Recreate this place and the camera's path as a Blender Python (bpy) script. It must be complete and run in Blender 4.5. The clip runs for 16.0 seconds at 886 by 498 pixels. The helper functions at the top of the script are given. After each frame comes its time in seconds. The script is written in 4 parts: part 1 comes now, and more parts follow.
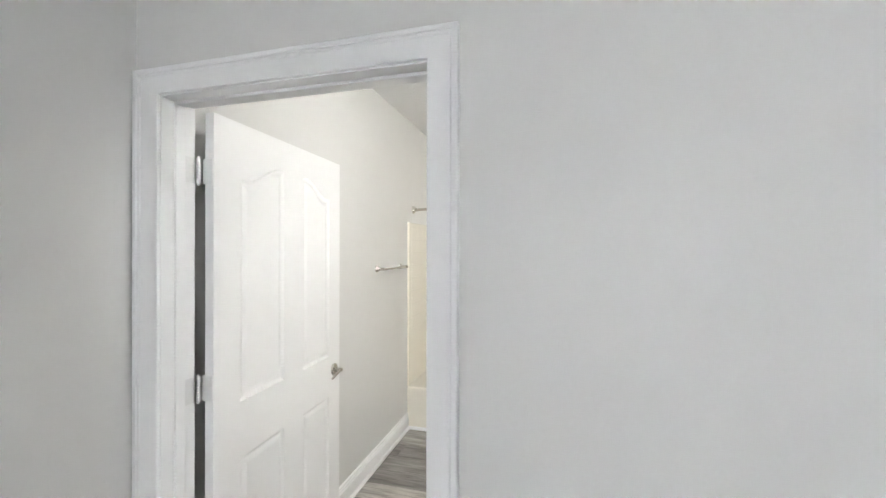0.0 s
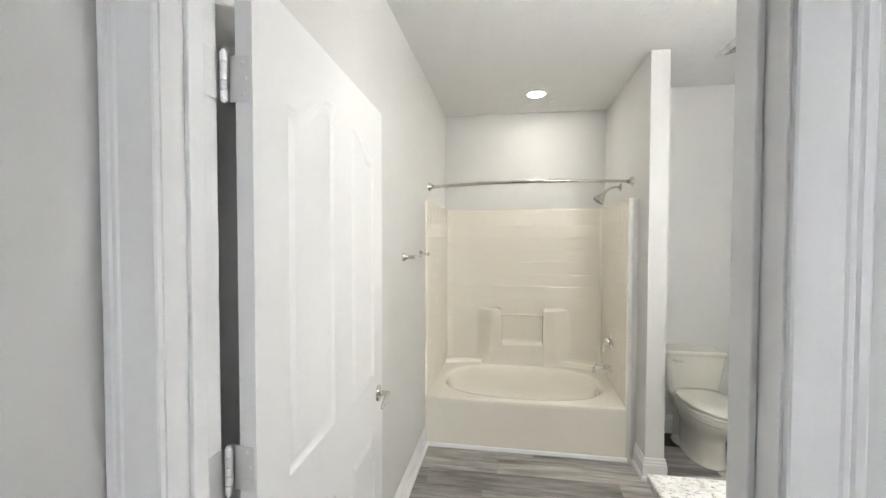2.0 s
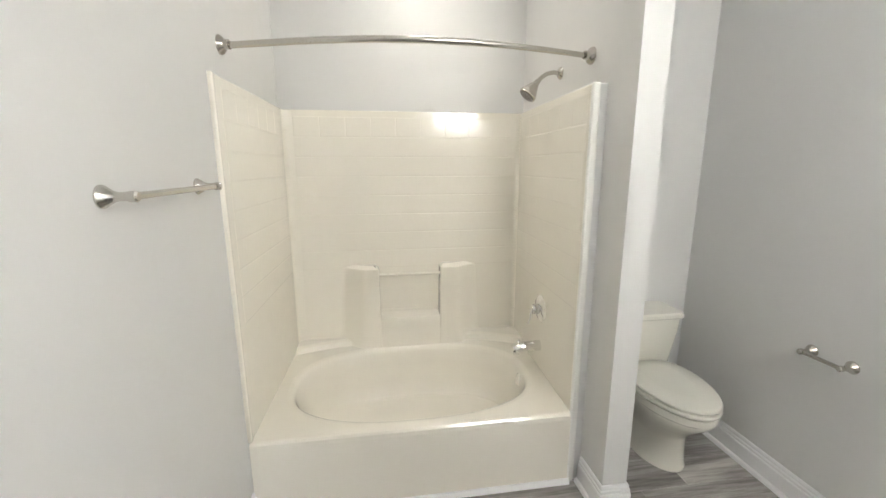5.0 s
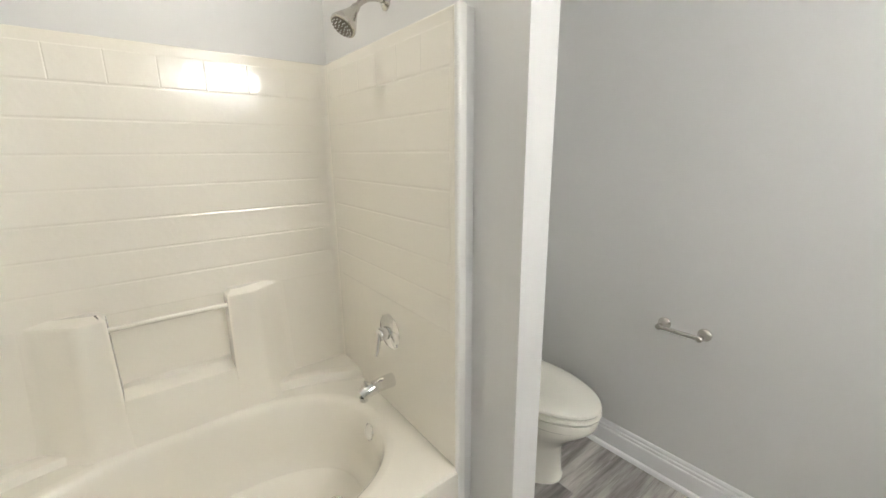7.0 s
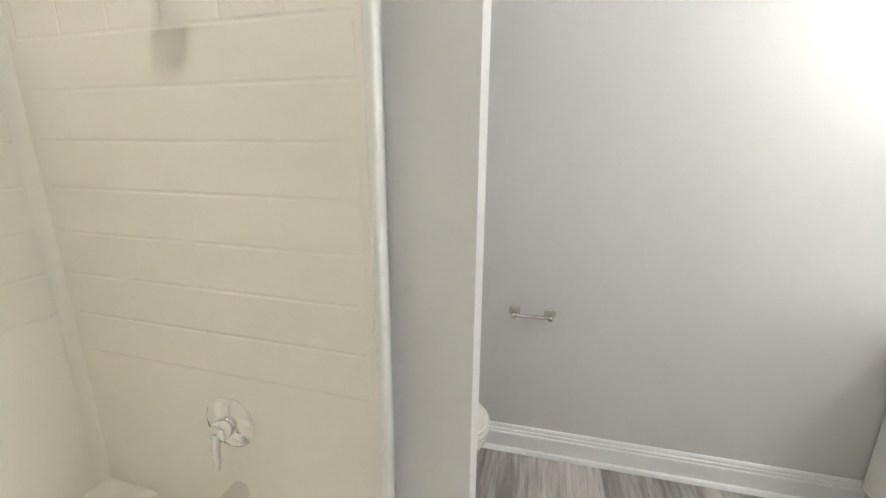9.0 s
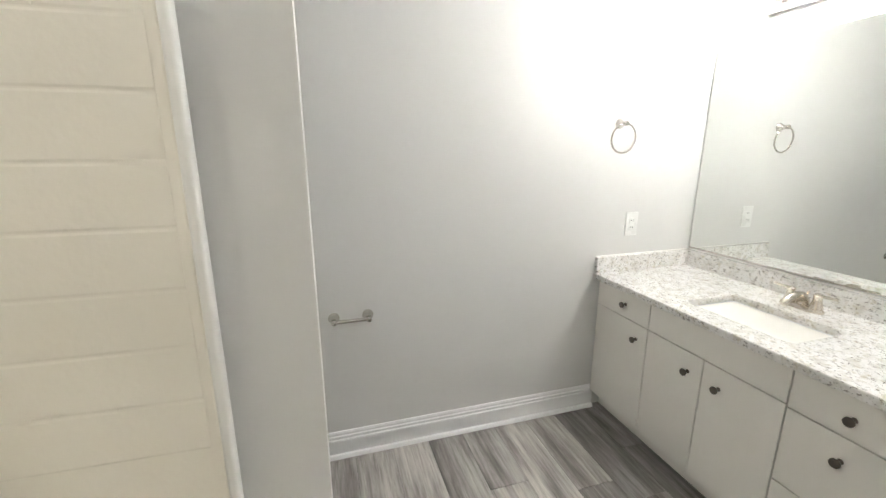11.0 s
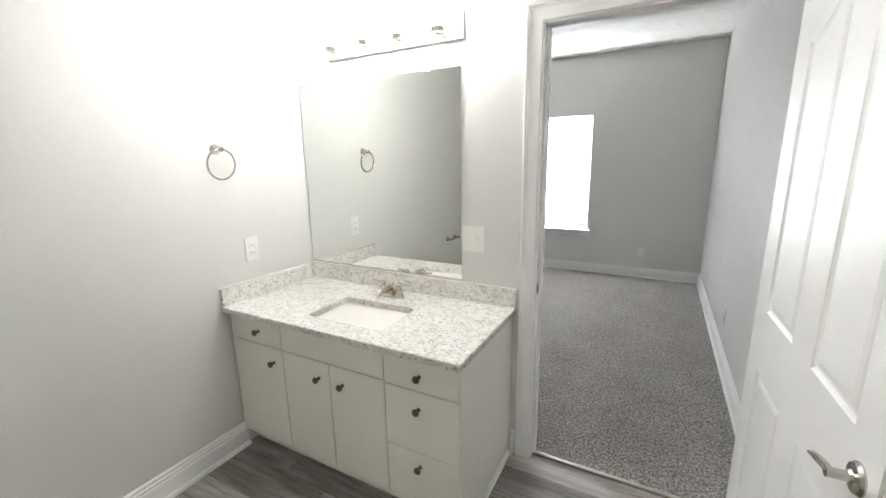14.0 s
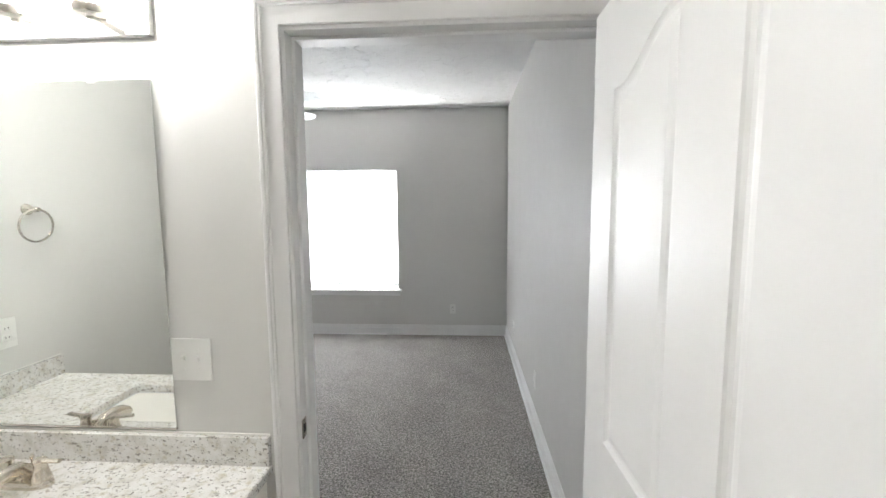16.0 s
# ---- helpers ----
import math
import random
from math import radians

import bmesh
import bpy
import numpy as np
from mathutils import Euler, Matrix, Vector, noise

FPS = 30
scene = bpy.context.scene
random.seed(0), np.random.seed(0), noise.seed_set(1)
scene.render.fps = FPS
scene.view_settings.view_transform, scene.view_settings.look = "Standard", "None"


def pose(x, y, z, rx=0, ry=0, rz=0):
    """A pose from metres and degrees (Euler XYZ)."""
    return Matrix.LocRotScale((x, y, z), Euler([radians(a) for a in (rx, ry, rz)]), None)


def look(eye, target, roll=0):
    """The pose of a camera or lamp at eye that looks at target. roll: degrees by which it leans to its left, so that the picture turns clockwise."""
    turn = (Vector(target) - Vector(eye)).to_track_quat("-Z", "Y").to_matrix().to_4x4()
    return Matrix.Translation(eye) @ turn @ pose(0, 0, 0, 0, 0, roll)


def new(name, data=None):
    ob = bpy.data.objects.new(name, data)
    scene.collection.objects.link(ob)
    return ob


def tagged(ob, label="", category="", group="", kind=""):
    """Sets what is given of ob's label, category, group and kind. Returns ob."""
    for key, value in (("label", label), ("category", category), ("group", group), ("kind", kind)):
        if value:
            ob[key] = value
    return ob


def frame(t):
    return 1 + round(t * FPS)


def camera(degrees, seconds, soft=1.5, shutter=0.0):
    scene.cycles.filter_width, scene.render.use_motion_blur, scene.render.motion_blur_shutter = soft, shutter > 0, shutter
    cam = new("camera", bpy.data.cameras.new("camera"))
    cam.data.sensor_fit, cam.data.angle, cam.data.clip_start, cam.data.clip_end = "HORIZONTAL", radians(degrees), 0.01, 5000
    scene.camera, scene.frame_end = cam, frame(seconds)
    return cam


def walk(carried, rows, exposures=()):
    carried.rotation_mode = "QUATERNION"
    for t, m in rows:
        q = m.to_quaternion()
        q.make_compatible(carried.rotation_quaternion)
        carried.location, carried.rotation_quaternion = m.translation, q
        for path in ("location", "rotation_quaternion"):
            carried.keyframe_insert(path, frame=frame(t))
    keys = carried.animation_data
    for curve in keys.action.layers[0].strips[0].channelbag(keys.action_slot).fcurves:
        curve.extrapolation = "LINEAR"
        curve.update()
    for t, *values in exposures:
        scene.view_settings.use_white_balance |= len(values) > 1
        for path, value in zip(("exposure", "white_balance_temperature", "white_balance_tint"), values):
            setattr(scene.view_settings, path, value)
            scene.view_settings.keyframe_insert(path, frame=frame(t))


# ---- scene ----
cam = camera(95.3, 16.0)
EXPOSURES = [(0.0, 0.27), (1.0, 0.2), (2.0, 0.18), (3.0, 0.2), (5.5, 0.3), (8.0, 0.34), (12.5, 0.3), (14.5, 0.13), (16.0, 0.06)]
PATH = [
    (0, (1.286, 1.869, 1.612), (0.749, 3.796, 1.611), 0.1),
    (0.5, (1.071, 1.933, 1.625), (0.52, 3.855, 1.617), 0.5),
    (1, (0.883, 2.016, 1.613), (0.349, 3.943, 1.606), 0.3),
    (1.5, (0.724, 2.129, 1.595), (0.29, 4.081, 1.575), 0.1),
    (2, (0.611, 2.302, 1.576), (0.298, 4.277, 1.52), 0.1),
    (2.5, (0.545, 2.49, 1.559), (0.336, 4.476, 1.445), 0.2),
    (3, (0.521, 2.732, 1.577), (0.382, 4.718, 1.378), 0.1),
    (3.2, (0.509, 2.817, 1.567), (0.404, 4.801, 1.344), 0.2),
    (5.3, (0.609, 3.806, 1.523), (1.006, 5.719, 1.096), -0.4),
    (5.5, (0.622, 3.887, 1.528), (1.097, 5.779, 1.085), -0.6),
    (6, (0.664, 4.072, 1.532), (1.36, 5.885, 1.051), -0.6),
    (6.5, (0.653, 4.239, 1.496), (1.611, 5.931, 1.027), -0.4),
    (7, (0.664, 4.376, 1.46), (1.878, 5.895, 0.994), -0.5),
    (7.5, (0.69, 4.523, 1.438), (2.126, 5.836, 0.974), -0.5),
    (8, (0.702, 4.639, 1.429), (2.319, 5.724, 0.974), -1.1),
    (8.2, (0.698, 4.724, 1.432), (2.392, 5.677, 0.961), -0.7),
    (10.3, (0.67, 5.053, 1.491), (2.599, 4.842, 1.006), -0.0),
    (10.5, (0.659, 5.049, 1.486), (2.575, 4.74, 1.003), -0.0),
    (11, (0.613, 5.064, 1.479), (2.475, 4.502, 1.012), -0.1),
    (11.5, (0.58, 5.074, 1.477), (2.351, 4.273, 1.009), -0.1),
    (12, (0.54, 5.075, 1.49), (2.189, 4.047, 1.016), -0.3),
    (12.5, (0.505, 5.039, 1.494), (2.011, 3.809, 1.024), -0.5),
    (13, (0.498, 4.991, 1.506), (1.826, 3.569, 1.04), -0.6),
    (13.5, (0.482, 4.926, 1.526), (1.616, 3.344, 1.068), -0.7),
    (14, (0.475, 4.842, 1.548), (1.4, 3.122, 1.119), -0.9),
    (14.5, (0.453, 4.714, 1.576), (1.166, 2.884, 1.201), -0.8),
    (15, (0.426, 4.534, 1.586), (0.926, 2.622, 1.278), -0.6),
    (15.5, (0.432, 4.346, 1.588), (0.731, 2.384, 1.342), -0.5),
    (16, (0.456, 4.145, 1.607), (0.573, 2.158, 1.409), -0.4),
]
walk(cam, [(t, look(eye, target, roll)) for t, eye, target, roll in PATH], EXPOSURES)

# ---- world and large lights ----
world = bpy.data.worlds.new("sky")
scene.world = world
world.use_nodes = True
wn = world.node_tree.nodes
sky = wn.new("ShaderNodeTexSky")
sky.sky_type, sky.sun_disc = "NISHITA", False
sky.sun_elevation, sky.sun_rotation = radians(48), radians(120)
world.node_tree.links.new(sky.outputs[0], wn["Background"].inputs[0])
wn["Background"].inputs[1].default_value = 0.12

sun = new("sun", bpy.data.lights.new("sun", "SUN"))
sun.data.energy, sun.data.angle, sun.data.color = 3.0, radians(0.5), (1.0, 0.95, 0.88)
sun.matrix_world = look((6, 6, 8), (0, 0, 0))

WINDOW_WATTS, SHADE_GLOW, UPLIGHT_GLOW, DOWN_GLOW = 690.0, 74.0, 60.0, 102.0


def window_light(x0, x1, z0, z1, y):
    lamp = new("window_daylight", bpy.data.lights.new("window_daylight", "AREA"))
    lamp.data.shape, lamp.data.size, lamp.data.size_y = "RECTANGLE", x1 - x0, z1 - z0
    lamp.data.energy, lamp.data.color = WINDOW_WATTS, (0.99, 0.985, 0.98)
    lamp.matrix_world = look(((x0 + x1) / 2, y, (z0 + z1) / 2), ((x0 + x1) / 2, y + 1, (z0 + z1) / 2))


# ---- materials ----
def nodes(name):
    m = bpy.data.materials.new(name)
    m.use_nodes = True
    t = m.node_tree
    return m, t, t.nodes["Principled BSDF"]


def ramp(t, src, stops):
    r = t.nodes.new("ShaderNodeValToRGB")
    e = r.color_ramp.elements
    while len(e) < len(stops):
        e.new(0.5)
    for k, (p, c) in enumerate(stops):
        e[k].position, e[k].color = p, (*c, 1)
    t.links.new(src, r.inputs[0])
    return r.outputs[0]


def coords(t, scale=(1, 1, 1), rot=(0, 0, 0)):
    c = t.nodes.new("ShaderNodeTexCoord")
    mp = t.nodes.new("ShaderNodeMapping")
    mp.inputs["Scale"].default_value = scale
    mp.inputs["Rotation"].default_value = rot
    t.links.new(c.outputs["Object"], mp.inputs[0])
    return mp.outputs[0]


def noise_tex(t, vec, scale, detail=3.0, rough=0.5):
    n = t.nodes.new("ShaderNodeTexNoise")
    n.inputs["Scale"].default_value, n.inputs["Detail"].default_value, n.inputs["Roughness"].default_value = scale, detail, rough
    t.links.new(vec, n.inputs["Vector"])
    return n.outputs[0]


def mix(t, fac, a, b, kind="MIX"):
    m = t.nodes.new("ShaderNodeMix")
    m.data_type, m.blend_type = "RGBA", kind
    for sock, v in ((m.inputs[0], fac), (m.inputs[6], a), (m.inputs[7], b)):
        if isinstance(v, (int, float)):
            sock.default_value = v
        elif isinstance(v, tuple):
            sock.default_value = (*v, 1)
        else:
            t.links.new(v, sock)
    return m.outputs[2]


def bump(t, p, height, strength, distance):
    b = t.nodes.new("ShaderNodeBump")
    b.inputs["Strength"].default_value, b.inputs["Distance"].default_value = strength, distance
    t.links.new(height, b.inputs["Height"])
    t.links.new(b.outputs[0], p.inputs["Normal"])


def painted(name, c, rough=0.55, grain=220.0, lift=0.25, depth=0.0006, vary=0.04, coat=0.0, world_space=False):
    m, t, p = nodes(name)
    v = t.nodes.new("ShaderNodeNewGeometry").outputs["Position"] if world_space else coords(t)
    big = noise_tex(t, v, 1.3, 4)
    lo, hi = tuple(x * (1 - vary) for x in c), tuple(min(1, x * (1 + vary)) for x in c)
    t.links.new(ramp(t, big, [(0.3, lo), (0.7, hi)]), p.inputs["Base Color"])
    fine = noise_tex(t, v, grain, 3)
    t.links.new(ramp(t, noise_tex(t, v, 9, 4), [(0.3, (rough - 0.06,) * 3), (0.7, (rough + 0.06,) * 3)]), p.inputs["Roughness"])
    p.inputs["Coat Weight"].default_value = coat
    bump(t, p, fine, lift, depth)
    return m


def metal(name, c, rough, brushed=0.0):
    m, t, p = nodes(name)
    p.inputs["Base Color"].default_value = (*c, 1)
    p.inputs["Metallic"].default_value = 1.0
    v = coords(t, (1, 1, 1))
    t.links.new(ramp(t, noise_tex(t, v, 60, 3), [(0.3, (max(0.02, rough - 0.05),) * 3), (0.7, (rough + 0.05,) * 3)]), p.inputs["Roughness"])
    if brushed:
        bump(t, p, noise_tex(t, coords(t, (900, 900, 40)), 1, 2), brushed, 0.0002)
    return m


WALL = painted("wall_paint", (0.685, 0.68, 0.662), 0.5, 160, 0.10, 0.0006, 0.012)
TRIM = painted("trim_paint", (0.86, 0.86, 0.86), 0.34, 60, 0.03, 0.0002, 0.008)
DOORP = painted("door_paint", (0.84, 0.84, 0.835), 0.36, 90, 0.05, 0.0003, 0.008)
CABINET = painted("cabinet_paint", (0.82, 0.80, 0.75), 0.4, 80, 0.12, 0.0004, 0.02)
PLASTIC = painted("white_plastic", (0.80, 0.80, 0.78), 0.3, 40, 0.05, 0.0002, 0.01)
ACRYLIC = painted("cream_acrylic", (0.85, 0.812, 0.72), 0.15, 60, 0.28, 0.0016, 0.012, 0.3, True)
PORCELAIN = painted("bone_porcelain", (0.78, 0.76, 0.68), 0.1, 8, 0.05, 0.0004, 0.015, 0.4)
SINKWHITE = painted("sink_porcelain", (0.86, 0.885, 0.91), 0.1, 8, 0.05, 0.0003, 0.01, 0.4)
NICKEL = metal("brushed_nickel", (0.56, 0.535, 0.49), 0.22, 0.08)
PLATE = metal("satin_nickel_plate", (0.82, 0.81, 0.79), 0.38)
FAUCETM = metal("champagne_nickel", (0.68, 0.63, 0.55), 0.2, 0.06)
CHROME = metal("chrome", (0.80, 0.80, 0.80), 0.08)
PEWTER = metal("dark_pewter", (0.16, 0.14, 0.12), 0.38)
STEEL = metal("hinge_steel", (0.82, 0.82, 0.82), 0.5)
DARK = painted("dark_gap", (0.03, 0.03, 0.03), 0.7, 30, 0.05, 0.0003, 0.1)
CAULK = painted("white_caulk", (0.78, 0.77, 0.73), 0.45, 60, 0.3, 0.0006, 0.02)


def ceiling_material(name, depth):
    m, t, p = nodes(name)
    p.inputs["Base Color"].default_value = (0.84, 0.84, 0.835, 1)
    p.inputs["Roughness"].default_value = 0.85
    v = coords(t)
    blot = ramp(t, noise_tex(t, v, 9, 5, 0.6), [(0.50, (0, 0, 0)), (0.56, (1, 1, 1))])
    bump(t, p, mix(t, 0.25, blot, noise_tex(t, v, 70, 3)), 1.0, depth)
    return m


CEILING = ceiling_material("ceiling_texture", 0.009)
BATHCEIL = ceiling_material("bath_ceiling_texture", 0.0035)


def granite_material():
    m, t, p = nodes("speckled_granite")
    v = coords(t)
    base = ramp(t, noise_tex(t, v, 22, 5, 0.65), [(0.30, (0.60, 0.58, 0.54)), (0.42, (0.73, 0.715, 0.68)), (0.54, (0.81, 0.80, 0.78)), (0.70, (0.84, 0.835, 0.82))])
    warm = ramp(t, noise_tex(t, v, 48, 4, 0.6), [(0.55, (0, 0, 0)), (0.68, (0.75, 0.75, 0.75))])
    c1 = mix(t, warm, base, (0.52, 0.47, 0.36))
    streak = ramp(t, noise_tex(t, coords(t, (0.55, 1.25, 1.0), (0, 0, 0.5)), 92, 3, 0.62), [(0.585, (0, 0, 0)), (0.64, (1, 1, 1))])
    c2 = mix(t, streak, c1, (0.34, 0.325, 0.295))
    dot = ramp(t, noise_tex(t, coords(t, (1.0, 0.7, 1.0), (0, 0, 1.1)), 135, 2, 0.6), [(0.65, (0, 0, 0)), (0.70, (1, 1, 1))])
    col = mix(t, dot, c2, (0.12, 0.11, 0.10))
    t.links.new(col, p.inputs["Base Color"])
    p.inputs["Roughness"].default_value = 0.16
    return m


GRANITE = granite_material()


def plank_material():
    m, t, p = nodes("grey_vinyl_plank")
    info = t.nodes.new("ShaderNodeObjectInfo")
    c = t.nodes.new("ShaderNodeTexCoord")
    add = t.nodes.new("ShaderNodeVectorMath")
    add.operation = "MULTIPLY_ADD"
    add.inputs[1].default_value = (7.0, 13.0, 3.0)
    t.links.new(info.outputs["Random"], add.inputs[0])
    t.links.new(c.outputs["Object"], add.inputs[2])
    mp = t.nodes.new("ShaderNodeMapping")
    mp.inputs["Scale"].default_value = (0.8, 6.5, 1)
    t.links.new(add.outputs[0], mp.inputs[0])
    big = noise_tex(t, mp.outputs[0], 2.2, 5, 0.6)
    mp2 = t.nodes.new("ShaderNodeMapping")
    mp2.inputs["Scale"].default_value = (3.0, 90.0, 1)
    t.links.new(add.outputs[0], mp2.inputs[0])
    fine = noise_tex(t, mp2.outputs[0], 2.0, 4, 0.6)
    mp3 = t.nodes.new("ShaderNodeMapping")
    mp3.inputs["Scale"].default_value = (1.6, 26.0, 1)
    t.links.new(add.outputs[0], mp3.inputs[0])
    mid = ramp(t, noise_tex(t, mp3.outputs[0], 2.4, 5, 0.7), [(0.36, (0.68, 0.67, 0.66)), (0.50, (0.98, 0.98, 0.98)), (0.70, (1.12, 1.12, 1.12))])
    col = ramp(t, big, [(0.28, (0.13, 0.122, 0.115)), (0.46, (0.285, 0.268, 0.255)), (0.58, (0.41, 0.395, 0.375)), (0.75, (0.53, 0.51, 0.49))])
    grain = ramp(t, fine, [(0.3, (0.84, 0.84, 0.84)), (0.7, (1.06, 1.06, 1.06))])
    shade = ramp(t, info.outputs["Random"], [(0.0, (0.66, 0.65, 0.65)), (1.0, (1.32, 1.30, 1.27))])
    t.links.new(mix(t, 1.0, mix(t, 1.0, mix(t, 1.0, col, mid, "MULTIPLY"), grain, "MULTIPLY"), shade, "MULTIPLY"), p.inputs["Base Color"])
    t.links.new(ramp(t, fine, [(0.2, (0.44,) * 3), (0.8, (0.30,) * 3)]), p.inputs["Roughness"])
    bump(t, p, fine, 0.25, 0.0006)
    return m


PLANK = plank_material()


def carpet_material():
    m, t, p = nodes("grey_carpet")
    v = coords(t)
    tuft = noise_tex(t, v, 86, 4, 0.8)
    patch = noise_tex(t, v, 3.0, 4)
    vo = t.nodes.new("ShaderNodeTexVoronoi")
    vo.inputs["Scale"].default_value = 130
    t.links.new(v, vo.inputs["Vector"])
    col = ramp(t, tuft, [(0.37, (0.055, 0.050, 0.046)), (0.48, (0.205, 0.190, 0.175)), (0.61, (0.53, 0.50, 0.465))])
    sweep_c = ramp(t, patch, [(0.3, (0.86,) * 3), (0.7, (1.1,) * 3)])
    t.links.new(mix(t, 1.0, col, sweep_c, "MULTIPLY"), p.inputs["Base Color"])
    p.inputs["Roughness"].default_value = 0.95
    p.inputs["Sheen Weight"].default_value = 0.15
    bump(t, p, mix(t, 0.5, tuft, vo.outputs["Distance"]), 0.9, 0.008)
    return m


CARPET = carpet_material()


def glow(name, c, strength):
    m, t, p = nodes(name)
    p.inputs["Base Color"].default_value = (0.85, 0.85, 0.85, 1)
    p.inputs["Emission Color"].default_value = (*c, 1)
    p.inputs["Emission Strength"].default_value = strength
    p.inputs["Roughness"].default_value = 0.3
    return m


SHADE = glow("lit_frosted_glass", (1.0, 0.99, 0.97), SHADE_GLOW)
# glow of the discs added in the shades to bounce light off the ceiling
UPLIGHT = glow("uplight_glow", (1.0, 0.99, 0.97), UPLIGHT_GLOW)
DOWNLENS = glow("lit_downlight_lens", (1.0, 0.95, 0.87), DOWN_GLOW)


def mirror_material():
    m, t, p = nodes("mirror_silver")
    p.inputs["Base Color"].default_value = (0.86, 0.88, 0.86, 1)
    p.inputs["Metallic"].default_value = 1.0
    p.inputs["Roughness"].default_value = 0.01
    return m


MIRROR = mirror_material()


def glass_material():
    m, t, p = nodes("window_glass")
    p.inputs["Base Color"].default_value = (1, 1, 1, 1)
    p.inputs["Transmission Weight"].default_value = 1.0
    p.inputs["Roughness"].default_value = 0.0
    p.inputs["IOR"].default_value = 1.45
    return m


GLASS = glass_material()


def slat_material():
    m, t, p = nodes("white_blind_slat")
    p.inputs["Base Color"].default_value = (0.86, 0.86, 0.86, 1)
    p.inputs["Roughness"].default_value = 0.45
    tr = t.nodes.new("ShaderNodeBsdfTranslucent")
    tr.inputs[0].default_value = (0.85, 0.87, 0.90, 1)
    ms = t.nodes.new("ShaderNodeMixShader")
    ms.inputs[0].default_value = 0.55
    t.links.new(p.outputs[0], ms.inputs[1])
    t.links.new(tr.outputs[0], ms.inputs[2])
    t.links.new(ms.outputs[0], t.nodes["Material Output"].inputs[0])
    return m


SLAT = slat_material()


def foliage_backdrop():
    m, t, p = nodes("self_lit_foliage")
    v = coords(t)
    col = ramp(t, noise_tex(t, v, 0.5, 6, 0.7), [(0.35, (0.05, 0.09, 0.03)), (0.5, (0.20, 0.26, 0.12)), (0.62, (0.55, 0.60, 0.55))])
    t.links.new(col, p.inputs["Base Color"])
    # leaf colour also emits: daylight on the trees is put in as glow
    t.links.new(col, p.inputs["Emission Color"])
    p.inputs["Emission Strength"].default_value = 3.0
    return m


FOLIAGE = foliage_backdrop()
LAWN = painted("lawn", (0.07, 0.10, 0.04), 0.9, 30, 0.6, 0.02, 0.3)


# ---- mesh helpers ----
def wm(o):
    return o.matrix_basis.copy() if o.parent is None else wm(o.parent) @ o.matrix_parent_inverse @ o.matrix_basis


def part(name, bm, material, parent=None, label="", smooth=True):
    """Link a bmesh, in world metres, as one mesh under a thing or a part."""
    me = bpy.data.meshes.new(name)
    bmesh.ops.recalc_face_normals(bm, faces=bm.faces)
    bm.to_mesh(me)
    bm.free()
    me.materials.append(material)
    if smooth:
        me.polygons.foreach_set("use_smooth", [True] * len(me.polygons))
        me.set_sharp_from_angle(angle=radians(32))
        me.polygons.foreach_set("use_smooth", [not (f.area > 3e-4 and max(abs(c) for c in f.normal) > 0.9999) for f in me.polygons])
    ob = new(name, me)
    if parent is not None:
        ob.parent = parent
        ob.matrix_parent_inverse = wm(parent).inverted()
    if label:
        tagged(ob, label)
    return ob


def thing(name, at, label, category, group="", kind=""):
    e = new(name)
    e.empty_display_size = 0.05
    e.location = at
    return tagged(e, label, category, group, kind)


def merge(bm, other):
    me = bpy.data.meshes.new("tmp")
    other.to_mesh(me)
    other.free()
    bm.from_mesh(me)
    bpy.data.meshes.remove(me)


def box(x0, x1, y0, y1, z0, z1, bevel=0.0, seg=2, bm=None):
    b = bmesh.new()
    bmesh.ops.create_cube(b, size=1)
    for v in b.verts:
        v.co = Vector((x0 + (v.co.x + 0.5) * (x1 - x0), y0 + (v.co.y + 0.5) * (y1 - y0), z0 + (v.co.z + 0.5) * (z1 - z0)))
    if bevel:
        bmesh.ops.bevel(b, geom=b.edges[:], offset=bevel, segments=seg, affect="EDGES", profile=0.5)
    if bm is None:
        return b
    merge(bm, b)
    return bm


def boxes(rows, bevel=0.0):
    bm = bmesh.new()
    for r in rows:
        box(*r, bevel=bevel, bm=bm)
    return bm


def lathe(profile, at, axis=(0, 0, 1), n=24, bm=None):
    """Revolve (radius, height) pairs round an axis through a place."""
    b = bmesh.new()
    turn = Vector((0, 0, 1)).rotation_difference(Vector(axis)).to_matrix().to_4x4()
    m = Matrix.Translation(at) @ turn
    rings = []
    for r, h in profile:
        if r < 1e-5:
            rings.append([b.verts.new(m @ Vector((0, 0, h)))])
        else:
            rings.append([b.verts.new(m @ Vector((r * math.cos(2 * math.pi * k / n), r * math.sin(2 * math.pi * k / n), h))) for k in range(n)])
    for a, c in zip(rings, rings[1:]):
        for k in range(n):
            q = [a[k % len(a)], a[(k + 1) % len(a)], c[(k + 1) % len(c)], c[k % len(c)]]
            q = list(dict.fromkeys(q))
            if len(q) > 2:
                b.faces.new(q)
    for r in (rings[0], rings[-1]):
        if len(r) > 2:
            b.faces.new(r)
    if bm is None:
        return b
    merge(bm, b)
    return bm


